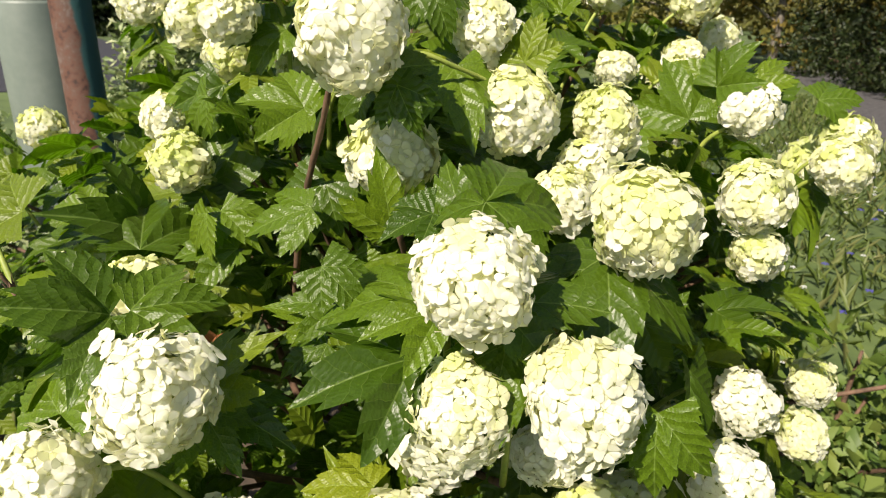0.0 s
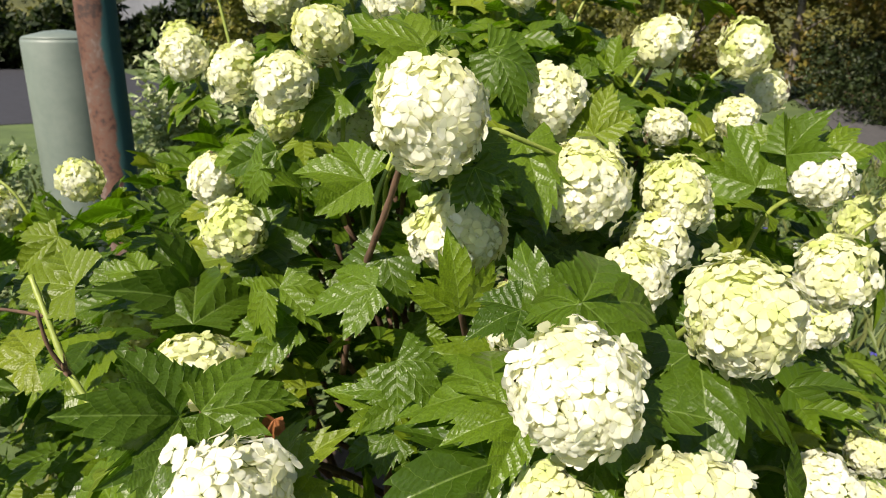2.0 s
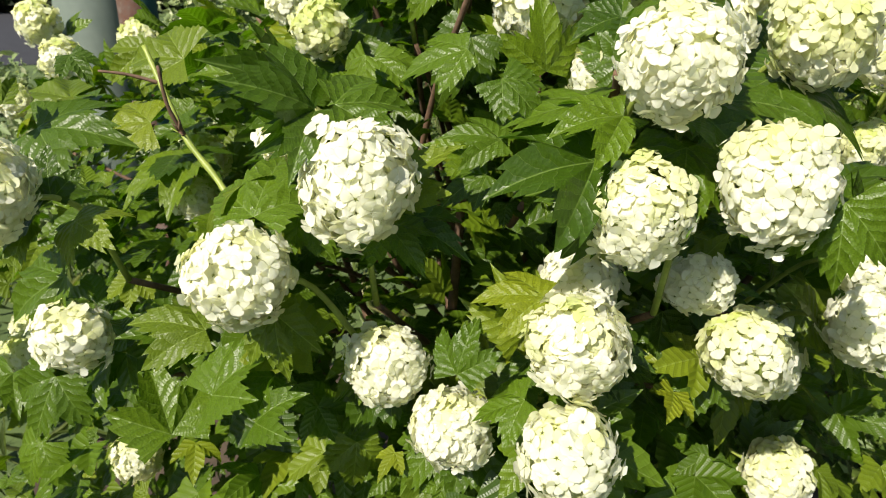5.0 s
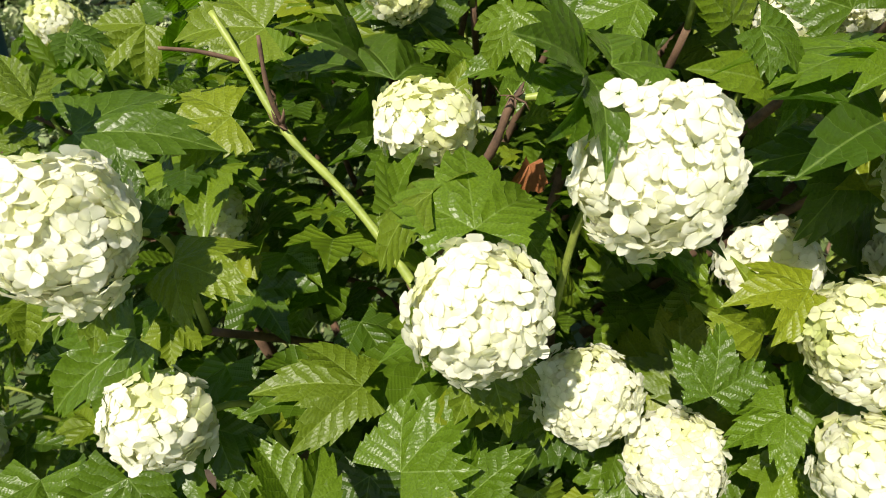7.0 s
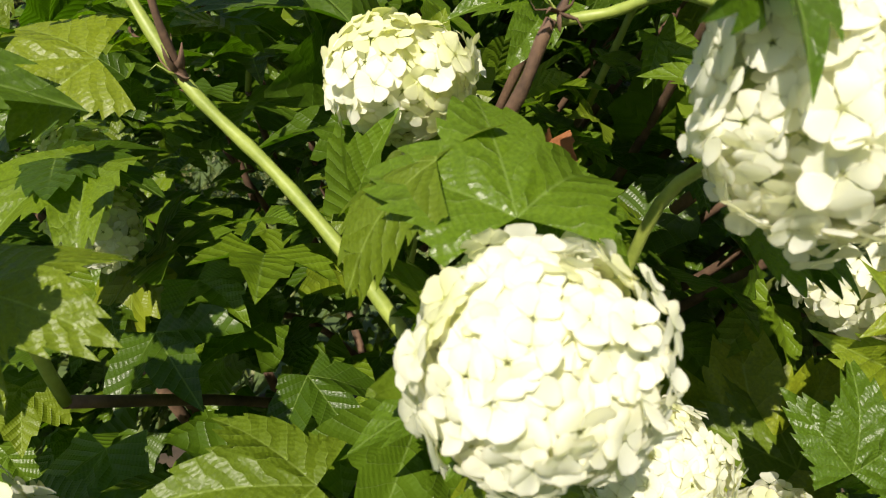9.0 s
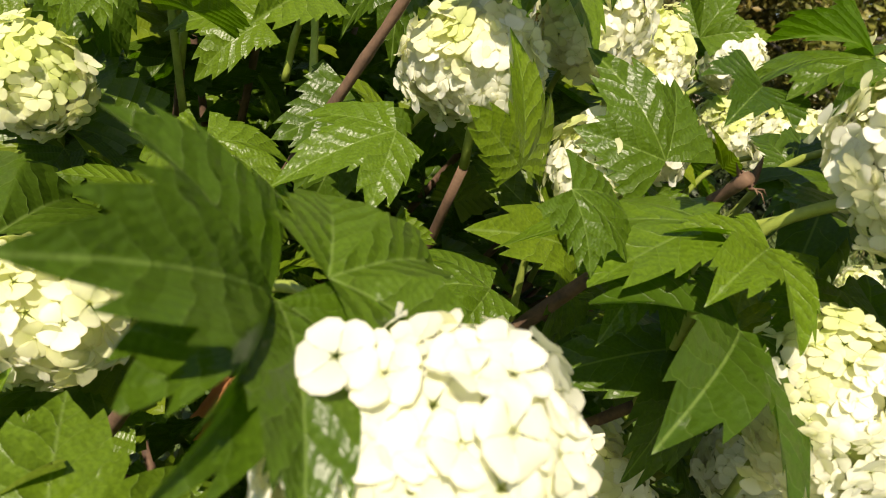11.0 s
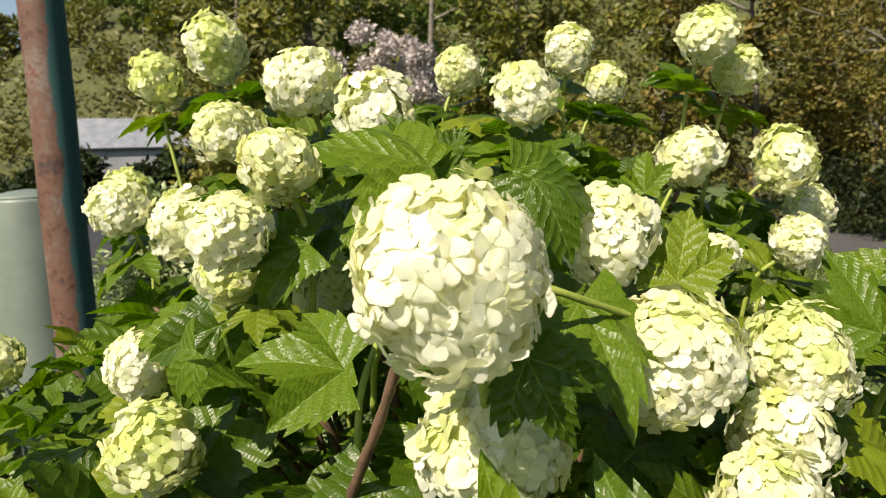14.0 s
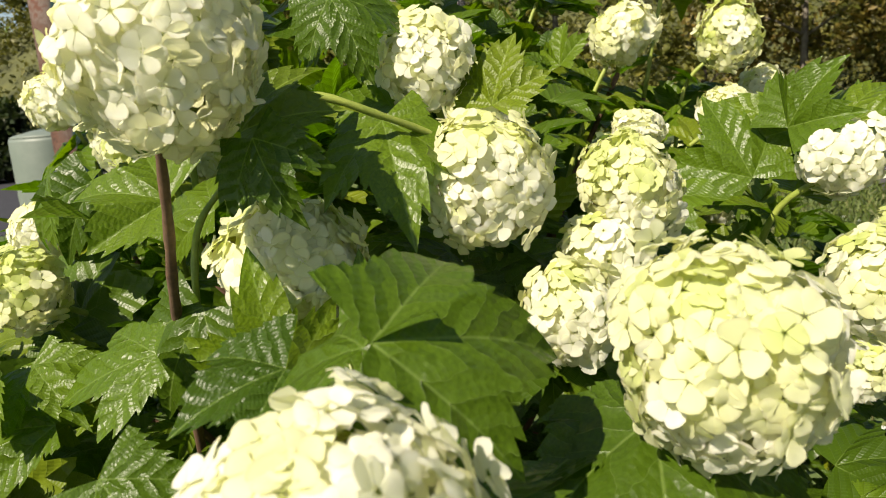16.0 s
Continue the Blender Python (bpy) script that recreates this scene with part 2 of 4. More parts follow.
def floret(rng, far=False):
    """Five broad overlapping petals round a small green heart; 1 across the radius, facing +z."""
    grid, faces = (PETAL_FAR, PETAL_FAR_FACES) if far else (PETAL, PETAL_FACES)
    verts, polys, uvs = [], [], []
    turn, lap = rng.uniform(0, 2 * math.pi), rng.choice((-1, 1)) * rng.uniform(0.10, 0.24)
    opening = rng.uniform(0.04, 0.34)
    for k in range(5):
        a = turn + 2 * math.pi * k / 5 + rng.uniform(-0.12, 0.12)
        size, wide = rng.uniform(0.88, 1.10), rng.uniform(1.02, 1.30)
        cup, curl, twist = opening + rng.uniform(-0.10, 0.18), rng.uniform(-0.45, 0.05), lap + rng.uniform(-0.10, 0.10)
        dome, notch = rng.uniform(-0.32, 0.24), rng.uniform(0.0, 0.09)
        wave = rng.uniform(0, 6.28)
        start = len(verts)
        for along, across, u, ring in grid:
            dent = notch * max(0.0, along - 0.7) / 0.3 * math.exp(-(across / 0.13) ** 2)
            r, s = 0.04 + (along - dent) * size * 0.95, across * size * wide
            z = cup * along ** 1.4 + curl * along ** 4 + twist * across * along - dome * across ** 2 + 0.065 * math.sin(7 * across + wave) * along ** 2
            verts.append((r * math.cos(a) - s * math.sin(a), r * math.sin(a) + s * math.cos(a), z))
            uvs.append((u, ring))
        polys += [tuple(start + q for q in f) for f in faces]
    return np.array(verts), polys, np.array(uvs)


RNG = random.Random(7)
FLORETS = [floret(RNG) for _ in range(10)]
FLORETS_FAR = [floret(RNG, True) for _ in range(6)]
FLORET_MESHES = {}
for tone_, mat_ in (("white", WHITE), ("cream", CREAM), ("lime", LIME)):
    FLORET_MESHES[tone_] = [sheet("floret", v, f, mat_, uv) for v, f, uv in FLORETS]


def floret_places(rng, count, stretch, tone_):
    """Poses and tones of the florets of a head of radius 1, whose long axis is z."""
    places = []
    offset = Vector((tone_ * 9, stretch * 5, rng.uniform(0, 50)))
    for i in range(count):
        z = 1 - 2 * (i + 0.5) / count
        a = i * 2.39996 + rng.uniform(-0.08, 0.08)
        z = max(-0.98, min(0.98, z + rng.uniform(-0.025, 0.025)))
        r = math.sqrt(1 - z * z)
        n = Vector((r * math.cos(a), r * math.sin(a), z))
        lump = 1 + 0.20 * noise.noise(n * 2.1 + offset) + 0.16 * noise.noise(n * 1.1 - offset)
        p = n * (0.82 + rng.uniform(-0.13, 0.05)) * lump
        p.z *= stretch
        facing = (n + Vector((rng.uniform(-1, 1), rng.uniform(-1, 1), rng.uniform(-1, 1))) * 0.40).normalized()
        spin = facing.to_track_quat("Z", "Y").to_matrix().to_4x4() @ Matrix.Rotation(rng.uniform(0, 6.28), 4, "Z")
        size = rng.uniform(0.170, 0.228) * (1.0 if count > 160 else 1.12)
        green = tone_ + 0.35 * (z - 0.1) + rng.uniform(-0.18, 0.18) + 0.6 * noise.noise(n * 1.4 + Vector((stretch * 7, tone_ * 11, 3)))
        kind = "lime" if green > 0.86 else ("cream" if green > 0.46 else "white")
        places.append((Matrix.Translation(p) @ spin @ Matrix.Scale(size, 4), kind))
    return places


def core_mesh(stretch):
    """The green middle of a head, with its short stalks, darkened for shadow between florets."""
    bm = bmesh.new()
    bmesh.ops.create_icosphere(bm, subdivisions=2, radius=0.60)
    for v in bm.verts:
        v.co *= 1 + 0.16 * noise.noise(v.co * 4)
        v.co.z *= stretch
    me = bpy.data.meshes.new("flower_head")
    bm.to_mesh(me)
    bm.free()
    me.materials.append(HEART)
    return me


def joined_head(seed, stretch, tone_):
    """A whole head in one mesh, for those that stay small."""
    rng = random.Random(seed)
    verts, faces, uvs, slots = [], [], [], []
    count = 0
    for m, kind in floret_places(rng, 130, stretch, tone_):
        v, f, uv = rng.choice(FLORETS_FAR)
        mm = np.array(m)
        verts.append(v @ mm[:3, :3].T + mm[:3, 3])
        faces += [tuple(q + count for q in g) for g in f]
        slots += [{"white": 0, "cream": 1, "lime": 2}[kind]] * len(f)
        uvs.append(uv)
        count += len(v)
    core = core_mesh(stretch)
    cv = np.array([v.co[:] for v in core.vertices])
    verts.append(cv)
    uvs.append(np.zeros((len(cv), 2)))
    faces += [tuple(q + count for q in p.vertices) for p in core.polygons]
    slots += [3] * len(core.polygons)
    return sheet("flower_head", np.concatenate(verts), faces, (WHITE, CREAM, LIME, HEART), np.concatenate(uvs), slots)


FAR_HEADS = {}
shrub = tagged(empty("snowball_bush", -0.1, 1.1, 0.0), "tall snowball bush in bloom with creamy white flower balls", "shrub")
MIDDLE = Vector((-0.1, 1.20, 0.80))
SPREAD = Vector((0.86, 0.80, 0.66))  # narrower towards +x
# two camera standpoints, used to thin leaves to fit the view
VIEW_FRONT = Vector((-0.10, 0.12, 1.36))
VIEW_SIDE = Vector((-0.16, 0.26, 1.30))
BASE = Vector((-0.1, 1.1, 0.0))
HEADS, SHOOTS = [], []


def head(x, y, z, width, tone_, stretch=1.0, near=False, lean=None):
    """A ball of florets on a bent green stalk."""
    place = Vector((x, y, z))
    rng = random.Random(int(1e6 * (x + 2 * y + 3 * z)))
    outward = (place - MIDDLE).normalized()
    r = width / 2
    axis = (Vector((0, 0, 1)) + 0.35 * Vector((rng.uniform(-1, 1), rng.uniform(-1, 1), 0)) - 0.35 * outward).normalized()
    axis = Vector(lean).normalized() if lean else axis
    m = Matrix.Translation(place - BASE) @ axis.to_track_quat("Z", "Y").to_matrix().to_4x4() @ Matrix.Rotation(rng.uniform(0, 6.28), 4, "Z") @ Matrix.Scale(r, 4)
    label = ("creamy white ball of florets" if tone_ < 0.3 else "cream ball of florets with greenish top" if tone_ < 0.6 else "lime-tinged, still opening ball of florets")
    HEADS.append((place, r, near))
    SHOOTS.append((place, r, outward, near))
    if near:
        ob = share("flower_head", core_mesh(stretch), shrub, m, label)
        for pm, kind in floret_places(rng, 225, stretch, tone_):
            share("floret", rng.choice(FLORET_MESHES[kind]), ob, pm)
    else:
        key = (rng.randrange(3), round(stretch * 6) / 6, round(tone_ * 4) / 4)
        if key not in FAR_HEADS:
            FAR_HEADS[key] = joined_head(hash(key) % 9999, key[1], key[2])
        share("flower_head", FAR_HEADS[key], shrub, m, label)
    # the stalk runs from behind the ball down into the bush
    back = (-outward + Vector((0, 0, -0.15)) + 0.3 * Vector((rng.uniform(-1, 1), rng.uniform(-1, 1), 0))).normalized()
    a = place + back * r * 0.5
    b = place + back * (r + 0.035) + Vector((0, 0, 0.004))
    c = b + back * 0.05 + Vector((rng.uniform(-0.02, 0.02), 0, -0.055))
    line = bent([a - BASE, b - BASE, c - BASE], 5)
    bm = bmesh.new()
    tube(bm, line, [0.0021 + 0.0006 * k / len(line) for k in range(len(line))], 7)
    part("stalk", bm, STALK, shrub, "smooth yellow-green flower stalk")
    d = MIDDLE + (c - MIDDLE) * 0.55 + Vector((rng.uniform(-0.05, 0.05), rng.uniform(-0.05, 0.05), -0.12))
    line = bent([c - BASE, (c + d) / 2 - BASE + Vector((rng.uniform(-0.02, 0.02), rng.uniform(-0.02, 0.02), 0.01)), d - BASE], 5)
    bm = bmesh.new()
    tube(bm, line, [0.0028 + 0.0022 * k / len(line) for k in range(len(line))], 7)
    part("twig", bm, BARK, shrub, "thin brown woody twig")


head(0.013, 0.421, 1.247, 0.073, 0.25, 1.0, True)
head(-0.067, 0.540, 1.362, 0.079, 0.4, 1.0, True)
head(0.044, 0.641, 1.300, 0.077, 0.55, 1.05, True)
head(0.114, 0.492, 1.258, 0.072, 0.55, 1.15, True, lean=(-0.5, 0, 0.8))
head(-0.162, 0.418, 1.174, 0.080, 0.05, 1.15, True, lean=(0.55, -0.1, 0.8))
head(-0.240, 0.575, 1.164, 0.076, 0.6, 0.85)
head(0.073, 0.414, 1.183, 0.072, 0.3, 1.15, True, lean=(-0.25, 0, 0.9))
head(0.006, 0.435, 1.158, 0.068, 0.35, 1.1, True, lean=(0.4, 0, 0.9))
head(-0.010, 0.533, 1.066, 0.076, 0.3, 1)
head(0.069, 0.501, 1.083, 0.060, 0.0, 0.9)
head(-0.025, 0.424, 1.070, 0.074, 0.35, 1, True)
head(-0.157, 0.479, 1.015, 0.070, 0.15, 1, True)
head(-0.239, 0.420, 1.110, 0.074, 0.15, 1, True)
head(-0.105, 0.458, 0.976, 0.070, 0.15, 0.95, True)
head(-0.407, 0.488, 1.020, 0.072, 0.3, 0.85)
head(-0.417, 0.443, 1.153, 0.076, 0.15, 1, True)
head(-0.030, 0.392, 1.011, 0.072, 0.2, 1)
head(0.257, 0.622, 1.053, 0.063, 0.05, 1.2)
head(0.210, 0.524, 1.042, 0.072, 0.1, 1)
head(0.282, 0.841, 0.875, 0.072, 0.4, 1.0)
head(0.430, 0.822, 0.882, 0.072, 0.4, 1.0)
head(0.476, 0.906, 0.905, 0.072, 0.4, 1.0)
head(0.101, 0.474, 1.044, 0.072, 0.4, 1.0)
head(0.154, 0.557, 0.987, 0.072, 0.4, 1.0)
head(0.194, 0.570, 0.862, 0.072, 0.4, 1.0)
head(0.339, 0.833, 1.113, 0.071, 0.4, 1.0)
head(0.242, 0.643, 1.234, 0.067, 0.45, 1)
head(0.440, 0.963, 1.190, 0.076, 0.75, 1)
head(0.432, 0.869, 1.239, 0.073, 0.75, 1)
head(0.258, 0.721, 1.291, 0.060, 0.05, 0.85)
head(0.122, 0.669, 1.287, 0.062, 0.7, 1.2, True)
head(-0.003, 0.566, 1.219, 0.060, 0.4, 1.1)
head(0.084, 0.619, 1.233, 0.060, 0.4, 1.0)
head(0.105, 0.653, 1.251, 0.060, 0.55, 1)
head(-0.051, 0.610, 1.268, 0.084, 0.45, 0.8, True)
head(-0.246, 0.683, 1.243, 0.062, 0.85, 1)
head(-0.305, 0.794, 1.263, 0.060, 0.6, 1)
head(-0.293, 0.980, 1.445, 0.067, 0.4, 1.0)
head(-0.176, 0.736, 1.407, 0.060, 0.7, 0.85)
head(-0.176, 0.827, 1.468, 0.068, 0.5, 0.9)
head(-0.114, 0.760, 1.438, 0.060, 0.4, 1.0)
head(-0.327, 1.083, 1.545, 0.079, 0.7, 1.1)
head(-0.447, 1.194, 1.530, 0.078, 0.9, 1)
head(-0.512, 1.223, 1.387, 0.069, 0.9, 1)
head(-0.351, 1.009, 1.353, 0.078, 0.4, 1.1)
head(-0.250, 0.843, 1.322, 0.061, 0.8, 1)
head(0.003, 0.931, 1.462, 0.067, 0.6, 1.05)
head(-0.056, 1.096, 1.510, 0.062, 0.75, 1, True)
head(0.063, 1.047, 1.520, 0.060, 0.4, 1.0)
head(0.134, 1.192, 1.500, 0.060, 0.7, 1)
head(0.211, 1.048, 1.529, 0.072, 0.65, 1.05)
head(0.259, 1.087, 1.495, 0.060, 0.9, 1)
head(0.187, 1.037, 1.401, 0.082, 0.6, 0.9)
head(0.303, 1.065, 1.393, 0.075, 0.7, 1.1)
head(0.363, 1.129, 1.335, 0.066, 0.6, 1)
head(0.188, 0.973, 1.302, 0.060, 0.2, 0.8)
head(0.267, 0.961, 1.315, 0.060, 0.4, 1.0)
head(0.397, 1.585, 1.227, 0.072, 0.4, 1.0)
head(0.329, 1.190, 1.196, 0.074, 0.4, 1.0)
head(0.016, 0.662, 1.361, 0.060, 0.4, 1.0)
head(0.042, 0.772, 1.338, 0.060, 0.4, 1.0)
head(-0.630, 1.091, 1.190, 0.075, 0.8, 1)
head(-0.766, 1.053, 1.217, 0.072, 0.5, 1)
head(-0.692, 0.982, 1.170, 0.072, 0.5, 1)
head(-0.950, 1.216, 1.068, 0.072, 0.4, 1.0)
head(-0.406, 0.730, 1.060, 0.063, 0.7, 1)
head(-0.433, 0.823, 1.078, 0.072, 0.7, 1)
head(-0.206, 0.725, 1.365, 0.060, 0.4, 1.0)
head(-0.292, 1.040, 1.446, 0.072, 0.4, 1.0)
head(0.405, 0.822, 1.223, 0.072, 0.4, 1.0)
head(0.731, 0.842, 1.023, 0.072, 0.4, 1.0)
head(-0.163, 0.802, 1.317, 0.060, 0.8, 1)
head(-0.416, 1.003, 1.375, 0.072, 0.4, 1.0)
head(-0.807, 0.947, 0.752, 0.072, 0.4, 1.0)
head(-0.519, 0.711, 0.713, 0.072, 0.4, 1.0)
head(-0.680, 0.766, 0.818, 0.072, 0.4, 1.0)


def leaf_arrays(seed, columns=121, rings=8, saw=5.2):
    """A three-lobed, coarsely toothed leaf of length 1 from its stalk (origin) along +y, top facing +z."""
    rng = random.Random(seed)
    side = radians(rng.uniform(42, 52))
    reach = rng.uniform(0.72, 0.90)
    veins = [(-side, reach), (0.0, 1.0), (side, reach * rng.uniform(0.90, 1.08))]
    deep = rng.uniform(0.36, 0.58)
    teeth = saw * rng.uniform(0.92, 1.12)
    uneven = [rng.uniform(0.55, 1.25) for _ in range(40)]
    fold, droop, wave = rng.uniform(0.15, 0.60), rng.uniform(0.15, 0.85), rng.uniform(0, 6)
    hang = [rng.uniform(-0.10, 0.45) for _ in veins]
    roll, twist = rng.uniform(-0.30, 0.45), rng.uniform(-0.40, 0.40)
    span = radians(rng.uniform(112, 126))
    verts, uvs, faces = [], [], []
    for j in range(columns):
        a = -span + 2 * span * j / (columns - 1)
        best = 0.0
        for va, length in veins:
            d = abs(a - va) / radians(30 if va == 0 else 35)
            best = max(best, length * (1 - deep * min(1.25, d) ** 1.10))
        best = max(best, 0.36 * (1 - 0.30 * max(0, (abs(a) - 1.3))))
        which = min(range(3), key=lambda q: abs(a - veins[q][0]))
        off = a - veins[which][0]
        # teeth lean towards the tip of their lobe and die away at the foot of the leaf
        step = teeth * (abs(off) + 0.035)
        tooth = step % 1.0
        amp = 0.17 * uneven[(which * 13 + int(step) + (6 if off > 0 else 0)) % 40] * max(0.0, min(1.0, (2.05 - abs(a)) / 0.45)) if saw else 0.0
        rim = best * (1 + amp * (0.55 - tooth))
        for i in range(rings + 1):
            f = i / rings
            r = (best * (1 - 0.07 * (1 if saw else 0)) * f if i < rings else rim)
            x, y = r * math.sin(a), r * math.cos(a)
            u, v = abs(r * math.sin(off)), r * math.cos(off)
            z = fold * u - droop * (r ** 2) * 0.55 + 0.060 * math.sin(4 * a + wave) * r * r + 0.035 * math.sin(9 * a + 2 * wave) * r ** 3
            z += -hang[which] * max(0.0, v - 0.35) ** 2 * max(0.0, 1 - 2.2 * u) - 0.10 * fold * abs(x) - roll * x * x + twist * x * y * 0.8
            if i == rings:
                z -= 0.02 * (0.5 - tooth)
            verts.append((x, y, z))
            uvs.append((u, v))
    for j in range(columns - 1):
        for i in range(rings):
            p = j * (rings + 1) + i
            q = p + rings + 1
            faces.append((p, p + 1, q + 1, q) if i else (p, p + 1, q + 1))
    return np.array(verts), faces, np.array(uvs)


LEAF_SHAPES = [leaf_arrays(s) for s in range(12)]
LEAF_FAR = [leaf_arrays(s + 20, 49, 3, 4.0) for s in range(8)]
LEAF_DEEP = [leaf_arrays(s + 40, 19, 2, 0) for s in range(4)]
LEAF_MESHES = [[sheet("leaf", v, f, m, uv) for v, f, uv in LEAF_SHAPES] for m in (LEAF, YOUNG)]


def leaf_pose(base, tip, normal):
    y = (tip - base)
    length = y.length
    y.normalize()
    x = y.cross(normal).normalized()
    z = x.cross(y)
    m = Matrix((x, y, z)).transposed().to_4x4()
    return Matrix.Translation(base) @ m @ Matrix.Scale(length, 4)


def leaf(bx, by, bz, tx, ty, tz, nx, ny, nz, shape=0, young=0):
    """A leaf from its stalk's end to its tip, its upper side facing n, on a short stalk."""
    base, tip = Vector((bx, by, bz)), Vector((tx, ty, tz))
    tilt = random.Random(int(1e6 * (abs(bx) + 2 * abs(ty) + 3 * tz)))
    face = Vector((nx, ny, nz)) + 0.14 * Vector((tilt.uniform(-1, 1), tilt.uniform(-0.7, 0.7), tilt.uniform(-0.3, 0.6)))
    ob = share("leaf", LEAF_MESHES[young][(shape + 3 * len(FIXED)) % 12], shrub, leaf_pose(base - BASE, tip - BASE, face.normalized()))
    FIXED.append((base + tip) / 2)
    WET.append(ob)
    return ob


FIXED, WET = [], []
leaf(0.018, 0.454, 1.279, 0.074, 0.481, 1.274, 0.38, -0.65, 0.66, 3, 0)
leaf(0.016, 0.454, 1.278, -0.008, 0.486, 1.281, -0.02, -0.64, 0.77, 1, 0)
leaf(-0.021, 0.455, 1.182, -0.078, 0.415, 1.185, 0.04, -0.54, 0.84, 2, 0)
leaf(0.033, 0.455, 1.193, 0.023, 0.405, 1.168, -0.04, -0.55, 0.83, 5, 0)
leaf(-0.105, 0.625, 1.243, -0.133, 0.601, 1.199, 0.14, -0.64, 0.75, 4, 0)
leaf(-0.046, 0.566, 1.222, -0.050, 0.552, 1.276, 0.10, -0.80, 0.50, 6, 0)
leaf(-0.011, 0.473, 1.266, -0.037, 0.455, 1.264, 0.03, -0.64, 0.77, 1, 0)
leaf(-0.023, 0.475, 1.216, -0.080, 0.519, 1.221, 0.05, -0.58, 0.81, 0, 0)
leaf(-0.033, 0.488, 1.201, -0.063, 0.472, 1.184, 0.06, -0.57, 0.82, 3, 0)
leaf(-0.190, 0.438, 1.213, -0.214, 0.396, 1.240, 0.78, -0.40, 0.47, 7, 0)
leaf(-0.178, 0.438, 1.216, -0.133, 0.461, 1.219, 0.29, -0.52, 0.81, 2, 0)
leaf(0.098, 0.510, 1.229, 0.091, 0.441, 1.211, -0.14, -0.60, 0.79, 5, 0)
leaf(0.115, 0.422, 1.172, 0.109, 0.399, 1.133, -0.17, -0.49, 0.85, 1, 0)
leaf(0.155, 0.493, 1.158, 0.175, 0.472, 1.120, 0.60, -0.20, 0.60, 4, 0)
leaf(0.214, 0.745, 1.279, 0.190, 0.755, 1.332, -0.23, -0.66, 0.72, 0, 0)
leaf(0.259, 0.729, 1.311, 0.284, 0.734, 1.344, -0.27, -0.67, 0.69, 2, 0)
leaf(0.282, 0.748, 1.293, 0.282, 0.752, 1.335, -0.30, -0.64, 0.71, 6, 0)
leaf(0.393, 0.873, 1.283, 0.440, 0.870, 1.292, -0.32, -0.64, 0.70, 3, 0)
leaf(0.050, 0.653, 1.335, 0.059, 0.660, 1.374, -0.06, -0.72, 0.69, 4, 1)
leaf(-0.004, 0.631, 1.332, 0.012, 0.582, 1.296, 0.02, -0.72, 0.69, 6, 0)
leaf(-0.025, 0.635, 1.392, -0.006, 0.617, 1.362, 0.04, -0.75, 0.66, 2, 0)
leaf(-0.072, 0.575, 1.399, -0.111, 0.564, 1.416, 0.14, -0.75, 0.65, 3, 0)
leaf(-0.076, 0.595, 1.400, -0.083, 0.588, 1.422, 0.14, -0.75, 0.64, 5, 0)
leaf(-0.071, 0.585, 1.399, -0.059, 0.580, 1.415, 0.13, -0.75, 0.65, 1, 0)
leaf(-0.032, 0.670, 1.396, 0.007, 0.664, 1.382, 0.02, -0.76, 0.65, 0, 0)
leaf(-0.254, 0.781, 1.298, -0.298, 0.768, 1.290, 0.26, -0.67, 0.70, 0, 0)
leaf(-0.219, 0.731, 1.304, -0.241, 0.706, 1.262, 0.24, -0.67, 0.70, 7, 0)
leaf(-0.123, 0.642, 1.298, -0.175, 0.637, 1.312, 0.16, -0.68, 0.71, 3, 0)
leaf(-0.161, 0.747, 1.353, -0.214, 0.737, 1.355, 0.19, -0.72, 0.67, 1, 0)
leaf(-0.257, 0.609, 1.186, -0.280, 0.685, 1.224, 0.29, -0.55, 0.78, 5, 0)
leaf(-0.167, 0.584, 1.199, -0.214, 0.575, 1.201, 0.21, -0.58, 0.79, 2, 0)
leaf(-0.078, 0.531, 1.177, -0.117, 0.525, 1.189, 0.11, -0.57, 0.82, 6, 0)
leaf(-0.087, 0.521, 1.153, -0.120, 0.508, 1.143, 0.12, -0.54, 0.83, 4, 0)
leaf(-0.046, 0.450, 1.091, -0.089, 0.447, 1.098, 0.07, -0.45, 0.89, 0, 1)
leaf(-0.093, 0.546, 1.158, -0.132, 0.541, 1.177, 0.05, -0.60, 0.80, 3, 0)
leaf(-0.102, 0.438, 1.035, -0.095, 0.443, 1.072, 0.06, -0.45, 0.89, 2, 0)
leaf(-0.358, 0.564, 1.175, -0.410, 0.554, 1.181, 0.34, -0.55, 0.76, 4, 1)
leaf(-0.438, 0.733, 1.215, -0.475, 0.712, 1.189, 0.35, -0.60, 0.72, 5, 1)
leaf(-0.236, 0.445, 1.141, -0.233, 0.489, 1.177, -0.13, -0.59, 0.79, 0, 0)
leaf(-0.253, 0.467, 1.153, -0.284, 0.502, 1.146, -0.09, -0.62, 0.78, 5, 1)
leaf(-0.439, 0.543, 1.173, -0.371, 0.526, 1.181, 0.23, -0.64, 0.73, 3, 0)
leaf(-0.276, 0.437, 1.008, -0.244, 0.442, 1.050, -0.03, -0.44, 0.90, 4, 0)
leaf(-0.242, 0.426, 0.995, -0.215, 0.426, 1.024, -0.09, -0.42, 0.90, 6, 0)
leaf(-0.189, 0.437, 1.212, -0.188, 0.392, 1.206, 0.15, -0.10, 0.98, 2, 0)
leaf(-0.070, 0.512, 0.971, -0.073, 0.536, 1.044, -0.27, -0.43, 0.86, 1, 1)
leaf(-0.417, 0.508, 1.063, -0.473, 0.495, 1.033, 0.18, -0.53, 0.83, 5, 0)
